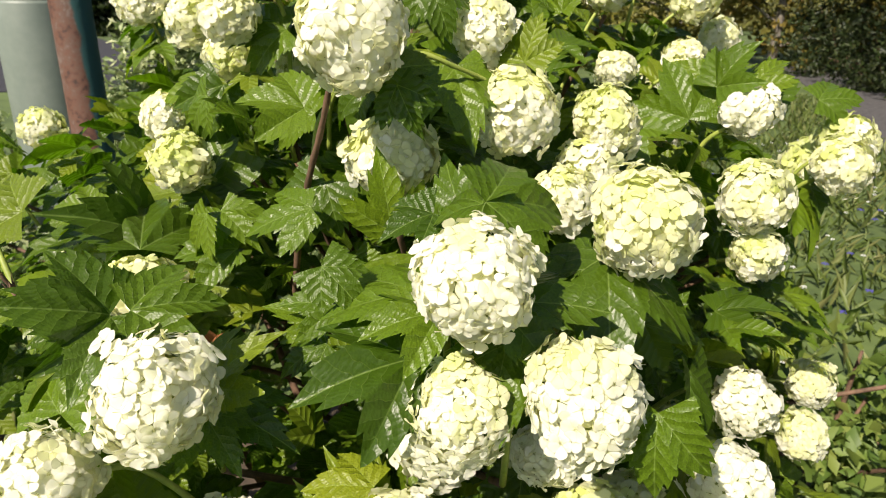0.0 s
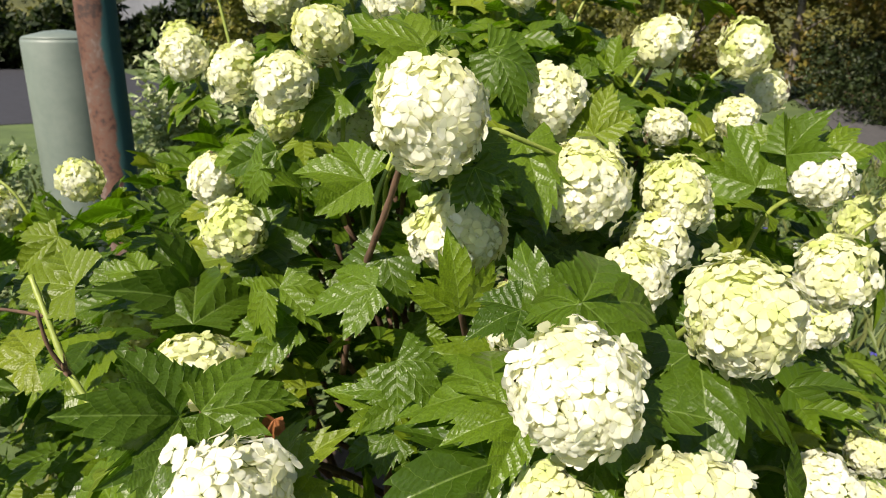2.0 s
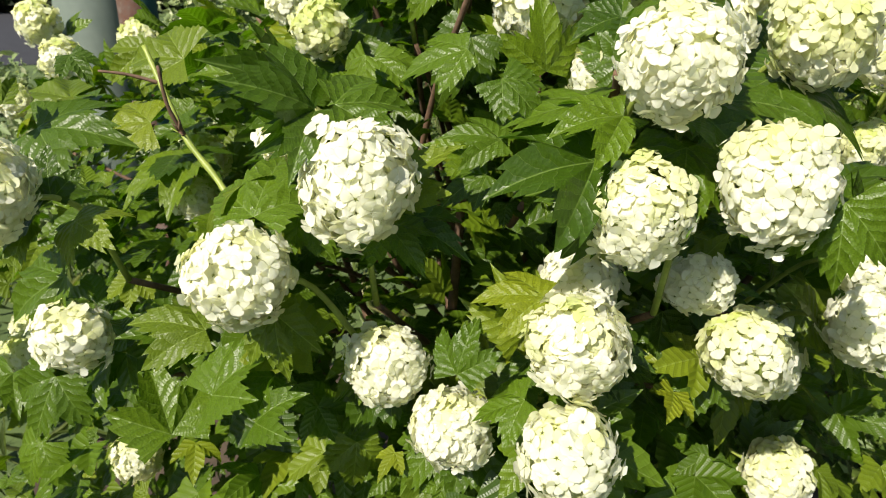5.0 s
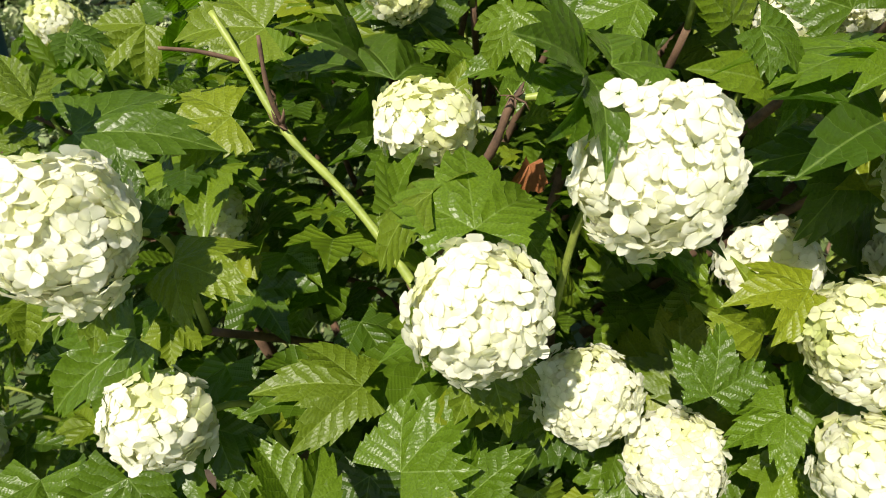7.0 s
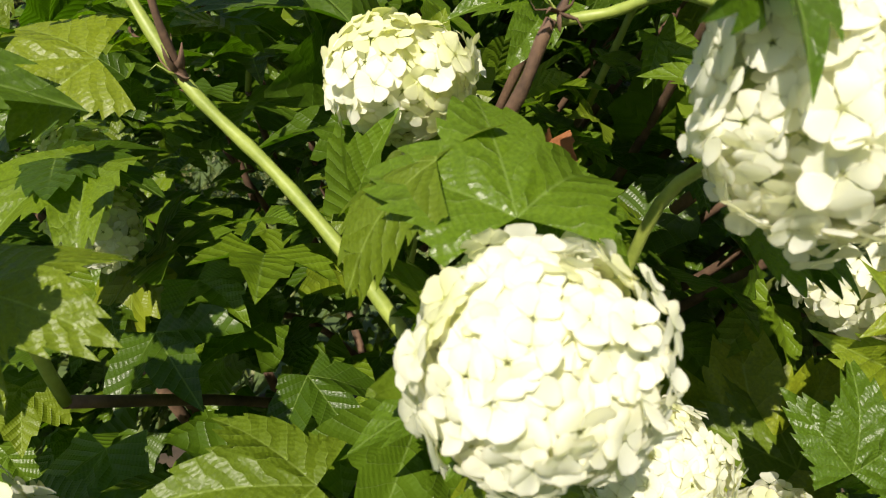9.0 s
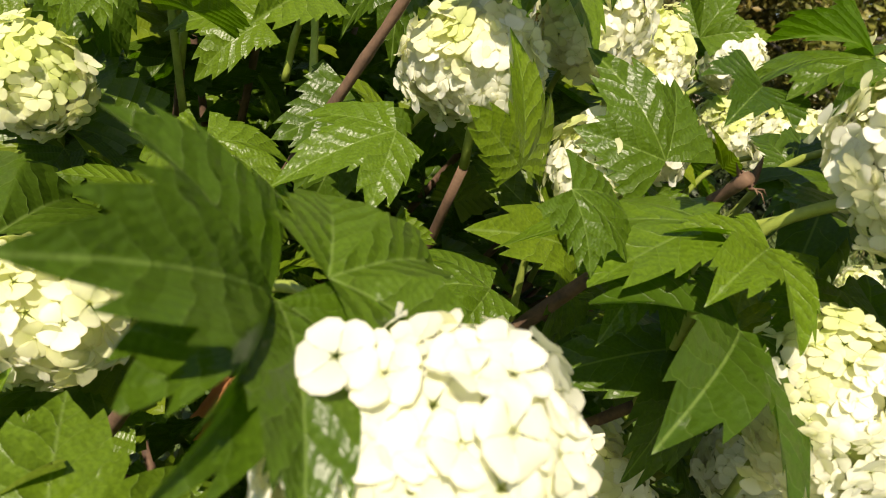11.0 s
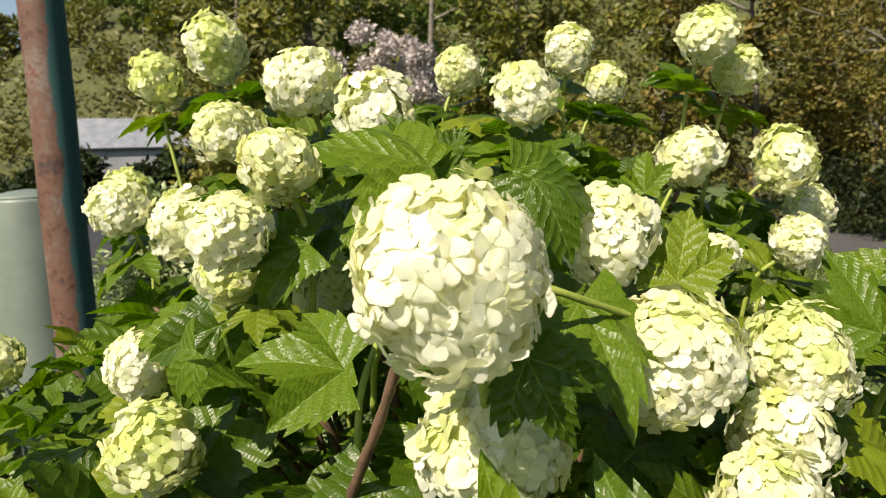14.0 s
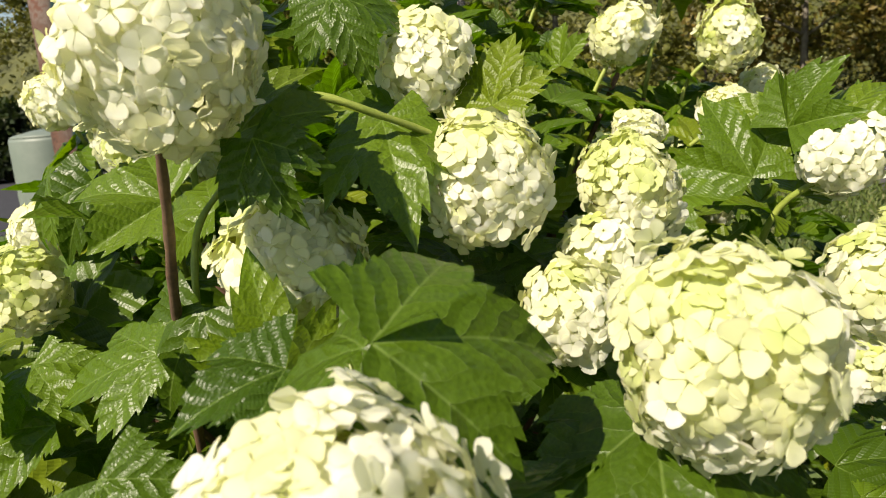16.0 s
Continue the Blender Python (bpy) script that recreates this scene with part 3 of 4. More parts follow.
leaf(-0.433, 0.493, 0.978, -0.450, 0.467, 0.934, 0.23, -0.46, 0.86, 0, 0)
leaf(-0.335, 0.480, 0.937, -0.353, 0.496, 0.992, 0.12, -0.45, 0.89, 3, 0)
leaf(0.010, 0.498, 1.154, -0.052, 0.497, 1.163, -0.32, -0.58, 0.75, 2, 0)
leaf(-0.106, 0.575, 1.236, -0.156, 0.565, 1.226, -0.17, -0.71, 0.68, 6, 0)
leaf(-0.270, 0.664, 1.173, -0.270, 0.597, 1.230, 0.06, -0.69, 0.72, 5, 0)
leaf(-0.213, 0.471, 1.136, -0.191, 0.450, 1.116, -0.16, -0.59, 0.79, 7, 0)
leaf(-0.073, 0.646, 1.314, -0.112, 0.654, 1.294, -0.22, -0.69, 0.69, 1, 0)
leaf(-0.083, 0.591, 1.348, -0.110, 0.595, 1.346, -0.25, -0.72, 0.65, 4, 1)
leaf(-0.039, 0.546, 1.329, -0.027, 0.530, 1.303, -0.35, -0.64, 0.68, 5, 0)
leaf(-0.137, 0.772, 1.366, -0.195, 0.790, 1.364, -0.09, -0.77, 0.64, 2, 0)
leaf(-0.137, 0.761, 1.366, -0.117, 0.742, 1.361, -0.09, -0.77, 0.64, 3, 0)
leaf(-0.132, 0.717, 1.282, -0.184, 0.734, 1.288, -0.10, -0.70, 0.71, 0, 0)
leaf(-0.184, 0.574, 1.230, -0.210, 0.575, 1.194, -0.05, -0.65, 0.76, 3, 0)
leaf(-0.181, 0.595, 1.226, -0.153, 0.569, 1.218, -0.05, -0.65, 0.75, 2, 0)
leaf(-0.216, 0.682, 1.301, -0.246, 0.685, 1.273, 0.03, -0.71, 0.70, 4, 0)
leaf(0.243, 0.753, 1.308, 0.203, 0.765, 1.334, -0.49, -0.55, 0.68, 0, 0)
leaf(0.231, 0.736, 1.310, 0.247, 0.723, 1.352, -0.49, -0.55, 0.68, 6, 0)
leaf(-0.023, 0.704, 1.229, -0.047, 0.709, 1.263, -0.24, -0.62, 0.75, 7, 0)
leaf(0.009, 0.548, 1.155, 0.055, 0.541, 1.177, -0.42, -0.54, 0.73, 3, 0)
leaf(-0.446, 0.520, 1.195, -0.457, 0.524, 1.219, 0.26, -0.65, 0.72, 5, 1)
leaf(-0.336, 0.591, 1.222, -0.391, 0.595, 1.229, 0.06, -0.73, 0.68, 1, 1)
leaf(-0.465, 0.643, 1.217, -0.443, 0.626, 1.206, 0.24, -0.69, 0.68, 2, 0)
leaf(-0.080, 0.484, 1.227, -0.052, 0.466, 1.210, -0.24, -0.68, 0.70, 4, 0)
leaf(0.012, 0.535, 1.231, -0.012, 0.545, 1.280, -0.42, -0.51, 0.75, 1, 0)
leaf(-0.085, 0.627, 1.179, -0.070, 0.607, 1.157, -0.20, -0.59, 0.78, 6, 0)
# next three leaves are added sunwards of two balls to shade them
leaf(-0.400, 0.722, 1.102, -0.462, 0.672, 1.097, -0.20, -0.30, 0.93, 2, 0)
leaf(-0.425, 0.737, 1.104, -0.365, 0.695, 1.108, -0.10, -0.25, 0.95, 5, 0)
leaf(-0.430, 0.800, 1.125, -0.480, 0.770, 1.120, -0.20, -0.30, 0.93, 4, 0)
leaf(-0.057, 0.502, 0.979, -0.066, 0.549, 1.038, -0.10, -0.50, 0.85, 3, 1)
leaf(-0.057, 0.464, 1.055, -0.067, 0.449, 1.096, -0.20, -0.50, 0.80, 4, 1)
leaf(-0.055, 0.435, 1.020, -0.091, 0.431, 1.010, -0.10, -0.40, 0.90, 6, 0)
leaf(0.005, 0.576, 1.176, -0.058, 0.545, 1.205, -0.20, -0.75, 0.62, 2, 0)


# the rest of the foliage: shoots with pairs of leaves over the shell of the bush
HOLLOWS = ((Vector((-0.40, 0.55, 1.08)), 0.085), (Vector((-0.125, 0.53, 1.085)), 0.065), (Vector((-0.05, 0.60, 1.185)), 0.050))


def free(p, margin):
    if any((p - c).length < r for c, r in HOLLOWS):
        return False
    for h, r, near in HEADS:
        d = p - h
        if d.length < r + margin:
            return False
        # no leaf may hide a ball as seen from the camera standpoints
        n = (VIEW_FRONT - h).normalized()
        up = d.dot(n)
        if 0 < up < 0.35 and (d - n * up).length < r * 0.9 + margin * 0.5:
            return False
        n = (VIEW_SIDE - h).normalized()
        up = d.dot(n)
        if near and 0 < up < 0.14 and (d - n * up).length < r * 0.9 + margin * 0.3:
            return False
        up = d.dot(SUN)
        if 0 < up < 0.13 and h.z > 0.84 and (d - SUN * up).length < r * 0.85:
            return False
    return True


rng = random.Random(11)
near_leaves, far_leaves = [], []
tries = 0
while len(near_leaves) + len(far_leaves) < 6600 and tries < 110000:
    tries += 1
    n = Vector((rng.gauss(0, 1), rng.gauss(0, 1), rng.gauss(0, 1) + 0.25)).normalized()
    if n.z < -0.75:
        continue
    depth = 1.0 - 0.5 * rng.random() ** 1.2
    p = MIDDLE + Vector((n.x * (0.62 if n.x > 0 else SPREAD.x), n.y * SPREAD.y, n.z * SPREAD.z)) * depth
    if p.x < -0.3 and p.z > 1.33 + 0.6 * (p.x + 0.3):
        continue
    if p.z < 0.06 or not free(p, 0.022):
        continue
    front = n.y < 0.35
    if not front and rng.random() < 0.35:
        continue
    if min(((p - q).length for q in FIXED), default=1) < 0.045:
        continue
    out = (n + Vector((rng.uniform(-1, 1), rng.uniform(-1, 1), rng.uniform(-1.0, 0.5))) * 0.9).normalized()
    up = (Vector((0, 0, 1)) + 0.55 * n + 0.5 * Vector((rng.uniform(-1, 1), rng.uniform(-1, 1), rng.uniform(-0.5, 0.5)))).normalized()
    size = rng.uniform(0.024, 0.058)
    m = leaf_pose(p, p + out * size, up)
    tip = p + out * size
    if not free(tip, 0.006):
        continue
    (near_leaves if front and depth > 0.88 and n.y < 0.1 and p.z > 0.55 and len(near_leaves) < 150 else far_leaves).append((m, rng.randrange(12), rng.random() < 0.3, depth))
# pairs of leaves round the foot of each flower ball
for place, r, outward, near in SHOOTS:
    side = outward.cross(Vector((0, 0, 1))).normalized()
    lift = side.cross(outward)
    for k in range(6):
        a = 2 * math.pi * k / 6 + rng.uniform(-0.35, 0.35)
        ring = math.cos(a) * side + math.sin(a) * lift
        base = place - outward * (r * rng.uniform(0.9, 1.5)) + ring * r * rng.uniform(0.15, 0.5) + Vector((0, 0, -0.012))
        out = (ring + 0.35 * outward + Vector((0, 0, rng.uniform(-0.35, 0.25)))).normalized()
        size = rng.uniform(0.036, 0.064)
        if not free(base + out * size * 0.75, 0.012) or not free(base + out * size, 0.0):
            continue
        if base.z > 1.50 or min(((base + out * size / 2 - q).length for q in FIXED), default=1) < 0.035:
            continue
        up = (Vector((0, 0, 0.9)) + 0.7 * outward + 0.4 * Vector((rng.uniform(-1, 1), rng.uniform(-1, 1), 0))).normalized()
        (near_leaves if near else far_leaves).append((leaf_pose(base, base + out * size, up), rng.randrange(12), rng.random() < 0.35, 1.0))
for m, k, young, _ in near_leaves:
    share("leaf", LEAF_MESHES[1 if young else 0][k], shrub, Matrix.Translation(-BASE) @ m)


def join_leaves(name, items, shapes, material):
    verts, faces, uvs, count = [], [], [], 0
    for m, k, _, _ in items:
        v, f, uv = shapes[k % len(shapes)]
        mm = np.array(Matrix.Translation(-BASE) @ m)
        verts.append(v @ mm[:3, :3].T + mm[:3, 3])
        faces += [tuple(q + count for q in g) for g in f]
        uvs.append(uv)
        count += len(v)
    return sheet(name, np.concatenate(verts), faces, material, np.concatenate(uvs))


for material, shapes, group in ((LEAF, LEAF_FAR, [q for q in far_leaves if not q[2] and q[3] > 0.8]), (YOUNG, LEAF_FAR, [q for q in far_leaves if q[2] and q[3] > 0.8]), (LEAF, LEAF_DEEP, [q for q in far_leaves if q[3] <= 0.8])):
    tagged(share("foliage", join_leaves("foliage", group, shapes, material), shrub, Matrix.Identity(4)), kind="stuff")

# stems from the ground
for k in range(9):
    a = 2 * math.pi * k / 9 + 0.3
    foot = Vector((0.10 * math.cos(a), 0.10 * math.sin(a), -0.02))
    bend = Vector((0.22 * math.cos(a), 0.20 * math.sin(a), 0.45))
    top = Vector((0.46 * math.cos(a + 0.2), 0.42 * math.sin(a + 0.2), 1.02 + 0.1 * math.sin(3 * a)))
    line = bent([foot, bend, top], 7)
    bm = bmesh.new()
    tube(bm, line, [0.013 - 0.009 * i / len(line) for i in range(len(line))], 9)
    part("stem", bm, BARK, shrub, "woody brown stem")


def twig(points, radius, material):
    """A shoot or branch of the bush, placed to fit the camera's view."""
    line = bent([Vector(p) - BASE for p in points], 6)
    bm = bmesh.new()
    tube(bm, line, [radius * (1.3 - 0.5 * i / len(line) + 0.10 * math.sin(i * 1.9)) for i in range(len(line))], 8)
    part("twig" if material is BARK else "stalk", bm, material, shrub, "knotted brown twig" if material is BARK else "smooth yellow-green flower stalk")


twig([(-0.065, 0.62, 1.08), (-0.029, 0.530, 1.178), (-0.008, 0.500, 1.212), (-0.010, 0.472, 1.234)], 0.0030, BARK)
twig([(-0.002, 0.505, 1.208), (0.010, 0.480, 1.214), (0.013, 0.432, 1.236)], 0.0018, STALK)
twig([(-0.165, 0.720, 1.08), (-0.138, 0.662, 1.19), (-0.116, 0.618, 1.250), (-0.099, 0.590, 1.292), (-0.083, 0.562, 1.338)], 0.0026, BARK)
twig([(-0.122, 0.650, 1.22), (-0.119, 0.659, 1.276), (-0.111, 0.692, 1.303), (-0.105, 0.717, 1.330)], 0.0018, STALK)
twig([(-0.245, 0.500, 1.060), (-0.270, 0.522, 1.099), (-0.297, 0.542, 1.133), (-0.327, 0.556, 1.166), (-0.349, 0.572, 1.205), (-0.365, 0.585, 1.232)], 0.0025, STALK)
twig([(-0.240, 0.60, 1.08), (-0.216, 0.520, 1.150), (-0.204, 0.503, 1.191)], 0.0026, BARK)
twig([(-0.203, 0.506, 1.190), (-0.185, 0.500, 1.193), (-0.172, 0.480, 1.199), (-0.170, 0.440, 1.192)], 0.0018, STALK)
twig([(-0.060, 0.600, 1.335), (-0.031, 0.600, 1.345), (0.001, 0.615, 1.333), (0.035, 0.645, 1.316)], 0.0018, STALK)
twig([(-0.120, 0.715, 1.25), (-0.115, 0.700, 1.285), (-0.102, 0.670, 1.308), (-0.088, 0.640, 1.325)], 0.0018, STALK)
twig([(-0.327, 0.556, 1.166), (-0.334, 0.548, 1.192), (-0.336, 0.545, 1.222)], 0.0014, BARK)
twig([(-0.349, 0.572, 1.205), (-0.372, 0.566, 1.212), (-0.392, 0.560, 1.215)], 0.0012, BARK)


# withered bracts and a fresh bud at the knots of two twigs
for x, y, z, seed in ((-0.205, 0.495, 1.193, 1), (-0.007, 0.474, 1.230, 2), (-0.330, 0.555, 1.170, 3)):
    r_ = random.Random(seed)
    for k in range(7):
        way = Vector((r_.uniform(-1, 1), r_.uniform(-1, 0.6), r_.uniform(-0.3, 1))).normalized()
        across = way.cross(Vector((0.3, 0.2, 0.9))).normalized()
        long, wide = r_.uniform(0.006, 0.013), r_.uniform(0.0012, 0.0024)
        bm = bmesh.new()
        rings = []
        for f, w in ((0.0, 0.7), (0.3, 1.0), (0.7, 0.6), (1.0, 0.08)):
            mid = Vector((x, y, z)) - BASE + way * long * f + Vector((0, 0, 0.004 * f * f * r_.uniform(-1, 1)))
            rings.append([bm.verts.new(mid + across * wide * w * c + way.cross(across) * wide * 0.35 * w * d) for c, d in ((-1, 0), (0, 1), (1, 0), (0, -1))])
        for a, b in zip(rings, rings[1:]):
            for j in range(4):
                bm.faces.new((a[j], a[(j + 1) % 4], b[(j + 1) % 4], b[j]))
        bm.faces.new(rings[0][::-1])
        bm.faces.new(rings[-1])
        part("bract", bm, STALK if k == 0 else BARK, shrub, "small green bud" if k == 0 else "shrivelled brown bract")

# drops of water lying on the leaves nearest the path
WATER, wt, wo = nodes("water")
wp = add(wt, "ShaderNodeBsdfPrincipled", Roughness=0.02, IOR=1.33)
wp.inputs["Transmission Weight"].default_value = 1.0
wp.inputs["Base Color"].default_value = (1, 1, 1, 1)
wt.links.new(wp.outputs[0], wo.inputs[0])
db = bmesh.new()
bmesh.ops.create_icosphere(db, subdivisions=2, radius=1.0)
for v in db.verts:
    v.co.z = max(-0.15, v.co.z * 0.75)
DROP = bpy.data.meshes.new("water_drop")
db.to_mesh(DROP)
db.free()
DROP.polygons.foreach_set("use_smooth", [True] * len(DROP.polygons))
DROP.materials.append(WATER)
drops = random.Random(77)
for ob in WET:
    for k in range(drops.choice((2, 3, 4, 5))):
        v = ob.data.vertices[drops.randrange(12, len(ob.data.vertices) - 12)]
        if v.normal.z < 0.5 or v.co.length < 0.15:
            continue
        size = drops.uniform(0.5, 1.15) * 0.001 / ob.matrix_basis.to_scale().x
        share("water_drop", DROP, ob, Matrix.Translation(v.co) @ v.normal.to_track_quat("Z", "Y").to_matrix().to_4x4() @ Matrix.Diagonal((size, size * drops.uniform(0.8, 1.2), size, 1)))


# one withered leaf caught inside the bush
wb = bmesh.new()
v, f, uv = leaf_arrays(41, 41, 6, 3.5)
for q in v:
    wb.verts.new((q[0] * 0.7, q[1], q[2] + 1.1 * q[0] ** 2 - 0.5 * q[1] ** 2))
wb.verts.ensure_lookup_table()
for g in f:
    wb.faces.new([wb.verts[i] for i in g])
withered = part("withered_leaf", wb, DEAD, shrub, "curled rust-brown withered leaf")
withered.matrix_basis = leaf_pose(Vector((-0.178, 0.553, 1.140)) - BASE, Vector((-0.184, 0.548, 1.108)) - BASE, Vector((0.2, -0.9, 0.3)))

# ---- trees, shrubs and the rest of the surroundings ----
WOOD_BARK = plain_material("grey_bark", (0.06, 0.05, 0.04), (0.20, 0.18, 0.15), 9, 0.9, third=(0.36, 0.34, 0.31), depth=0.02)
BRONZE = foliage_material("bronze_foliage", (0.056, 0.052, 0.011), (0.148, 0.139, 0.026), (0.25, 0.172, 0.044), (1.5, 1.3, 0.5))
OLIVE = foliage_material("olive_foliage", (0.056, 0.066, 0.012), (0.154, 0.163, 0.028), (0.24, 0.210, 0.044), (1.5, 1.5, 0.5))
FRESH = foliage_material("fresh_foliage", (0.050, 0.092, 0.016), (0.120, 0.180, 0.034), (0.19, 0.22, 0.05), (1.5, 1.6, 0.5))
SCRUB = foliage_material("scrub_foliage", (0.070, 0.075, 0.016), (0.135, 0.135, 0.030), (0.17, 0.16, 0.05), (1.4, 1.4, 0.5))
# near-black greens put shade into the undergrowth and hedge colour
SHADE = foliage_material("shaded_foliage", (0.010, 0.018, 0.006), (0.030, 0.050, 0.012), (0.05, 0.06, 0.02), (1.2, 1.4, 0.5))
PALE = foliage_material("pale_edged_foliage", (0.12, 0.18, 0.06), (0.30, 0.36, 0.17), (0.55, 0.56, 0.36), (1.2, 1.3, 0.7))
MAUVE = foliage_material("mauve_blossom", (0.30, 0.26, 0.25), (0.52, 0.47, 0.46), (0.70, 0.66, 0.64), (1.1, 1.0, 1.0))
GRASS = foliage_material("grass_blades", (0.060, 0.095, 0.018), (0.130, 0.170, 0.040), (0.20, 0.19, 0.08), (1.4, 1.5, 0.5))


def scatter_leaves(name, places, size, material, seed, slim=0.45, rise=0.0):
    """Many small folded leaves, each two bent faces, at the given places."""
    r = np.random.RandomState(seed)
    n = len(places)
    p = np.asarray(places)
    d = r.normal(size=(n, 3))
    d[:, 2] = d[:, 2] * 0.7 + rise
    d /= np.linalg.norm(d, axis=1)[:, None]
    s = np.cross(d, r.normal(size=(n, 3)))
    s /= np.linalg.norm(s, axis=1)[:, None]
    k = np.cross(d, s)
    w = (size * r.uniform(0.6, 1.35, n))[:, None]
    mid = p + d * w * 0.5
    verts = np.stack([p, mid + s * w * slim * 0.5 + k * w * 0.12, p + d * w, mid - s * w * slim * 0.5 + k * w * 0.12], 1).reshape(-1, 3)
    base = np.arange(n) * 4
    faces = np.concatenate([np.stack([base, base + 1, base + 2], 1), np.stack([base, base + 2, base + 3], 1)])
    return sheet(name, verts, faces, material)


def clump_points(r, centres, radii, count):
    """Points gathered in shells of clumps, with gaps between them."""
    pick = r.randint(0, len(centres), count)
    n = r.normal(size=(count, 3))
    n /= np.linalg.norm(n, axis=1)[:, None]
    return np.asarray(centres)[pick] + n * (np.asarray(radii)[pick] * r.uniform(0.45, 1.05, count))[:, None]


def tree(x, y, height, spread, leaves, size, material, bark, seed, label, low=0.25, name="tree", lean=0.0, trunk=0.06):
    """A tapered trunk with limbs and a crown of many small leaves in clumps."""
    r = np.random.RandomState(seed)
    ob = tagged(empty(name, x, y, 0), label, "tree" if name == "tree" else "shrub")
    top = Vector((lean, 0.1 * lean, height * 0.86))
    bm = bmesh.new()
    line = bent([(0, 0, -0.05), (0.25 * lean + 0.04 * height * r.uniform(-1, 1) * 0.3, 0.02 * height * r.uniform(-1, 1), height * 0.4), top], 6)
    tube(bm, line, [trunk * height * 0.28 * (1.05 - 0.9 * i / len(line)) for i in range(len(line))], 9)
    part("trunk", bm, bark, ob)
    centres, radii = [], []
    limbs = 11
    for k in range(limbs):
        f = low + (0.95 - low) * k / limbs
        a = 2.4 * k + r.uniform(-0.5, 0.5)
        at = line[min(len(line) - 1, int(f * (len(line) - 1)))]
        reach = spread * (1.0 - 0.45 * abs(f - 0.5)) * r.uniform(0.65, 1.1)
        tip = at + Vector((math.cos(a) * reach, math.sin(a) * reach, reach * r.uniform(0.1, 0.6)))
        bm = bmesh.new()
        tube(bm, bent([at, (at + tip) / 2 + Vector((0, 0, 0.08 * reach)), tip], 4), [trunk * height * 0.10 * (1 - 0.85 * i / 9) for i in range(9)], 6)
        part("limb", bm, bark, ob)
        for j in range(7):
            g = r.uniform(0.35, 1.1)
            centres.append(tuple(at + (tip - at) * g + Vector(r.normal(size=3) * spread * 0.17)))
            radii.append(spread * r.uniform(0.10, 0.24))
    pts = clump_points(r, centres, radii, leaves)
    pts[:, 2] = np.maximum(pts[:, 2], 0.05)
    share("crown", scatter_leaves("crown", pts, size, material, seed + 1), ob, Matrix.Identity(4))
    return ob


def bush(name, x, y, width, depth, height, leaves, size, material, seed, label, slim=0.45):
    """A rounded shrub of stems and many small leaves."""
    r = np.random.RandomState(seed)
    ob = tagged(empty(name, x, y, 0), label, "shrub")
    centres, radii = [], []
    for k in range(34):
        n = r.normal(size=3)
        n /= np.linalg.norm(n)
        n[2] = abs(n[2])
        q = n * np.array([width, depth, height]) * r.uniform(0.35, 0.88)
        centres.append(tuple(q))
        radii.append(0.22 * min(width, height) * r.uniform(0.7, 1.5))
        if k < 9:
            bm = bmesh.new()
            tube(bm, bent([(0.1 * q[0], 0.1 * q[1], -0.02), (0.5 * q[0], 0.5 * q[1], 0.6 * q[2]), tuple(q)], 4), [0.012 * (1 - 0.08 * i) for i in range(9)], 6)
            part("stem", bm, BARK, ob)
    pts = clump_points(r, centres, radii, leaves)
    pts[:, 2] = np.maximum(pts[:, 2], 0.02)
    share("crown", scatter_leaves("crown", pts, size, material, seed + 1, slim, 0.25), ob, Matrix.Identity(4))
    return ob


# the wood beyond the path
WOODS = "woods beyond the path"
for k, (x, y, h, s, mat) in enumerate((
        (7.4, 1.2, 6.5, 2.0, BRONZE), (7.0, 3.4, 7.5, 2.1, OLIVE), (7.6, 5.4, 7.0, 2.2, BRONZE), (7.9, 7.6, 7.5, 2.2, OLIVE), (8.2, 10.0, 7.0, 2.3, BRONZE),
        (8.6, 12.6, 8.0, 2.5, BRONZE), (9.4, 15.5, 8.0, 2.6, OLIVE), (10.4, 3.0, 8.5, 2.6, OLIVE), (10.8, 6.5, 9.0, 2.7, BRONZE), (11.2, 10.0, 9.0, 2.8, OLIVE), (11.8, 14.0, 9.5, 3.0, OLIVE), (7.2, -1.4, 7.0, 2.2, OLIVE), (12.5, 0.0, 9.0, 3.0, BRONZE), (13.5, 4.5, 9.5, 3.2, OLIVE), (13.8, 8.5, 9.5, 3.2, BRONZE), (14.0, 12.5, 9.5, 3.2, OLIVE), (13.0, 17.5, 9.5, 3.2, BRONZE), (10.5, 19.5, 9.0, 3.0, OLIVE))):
    tagged(tree(x, y, h, s, 15000 if x < 9 else 5200, 0.105 if x < 9 else 0.20, mat, WOOD_BARK, 100 + k,
                "thin-stemmed woodland tree with bronze spring leaves" if mat is BRONZE else "thin-stemmed woodland tree with olive green leaves", 0.20, lean=0.4 * math.sin(k * 2.1), trunk=0.05), group=WOODS)
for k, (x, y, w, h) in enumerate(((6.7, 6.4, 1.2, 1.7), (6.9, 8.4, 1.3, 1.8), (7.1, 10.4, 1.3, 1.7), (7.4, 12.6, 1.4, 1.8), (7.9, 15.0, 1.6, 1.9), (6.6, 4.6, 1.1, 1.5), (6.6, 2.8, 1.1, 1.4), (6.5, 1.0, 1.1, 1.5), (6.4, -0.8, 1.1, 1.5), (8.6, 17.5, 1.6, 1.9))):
    tagged(bush("undergrowth_shrub", x, y, w, w * 0.9, h, 4200, 0.10, SHADE, 140 + k, "low green shrub under the trees, darkened to stand for shade"), group="undergrowth along the wood")

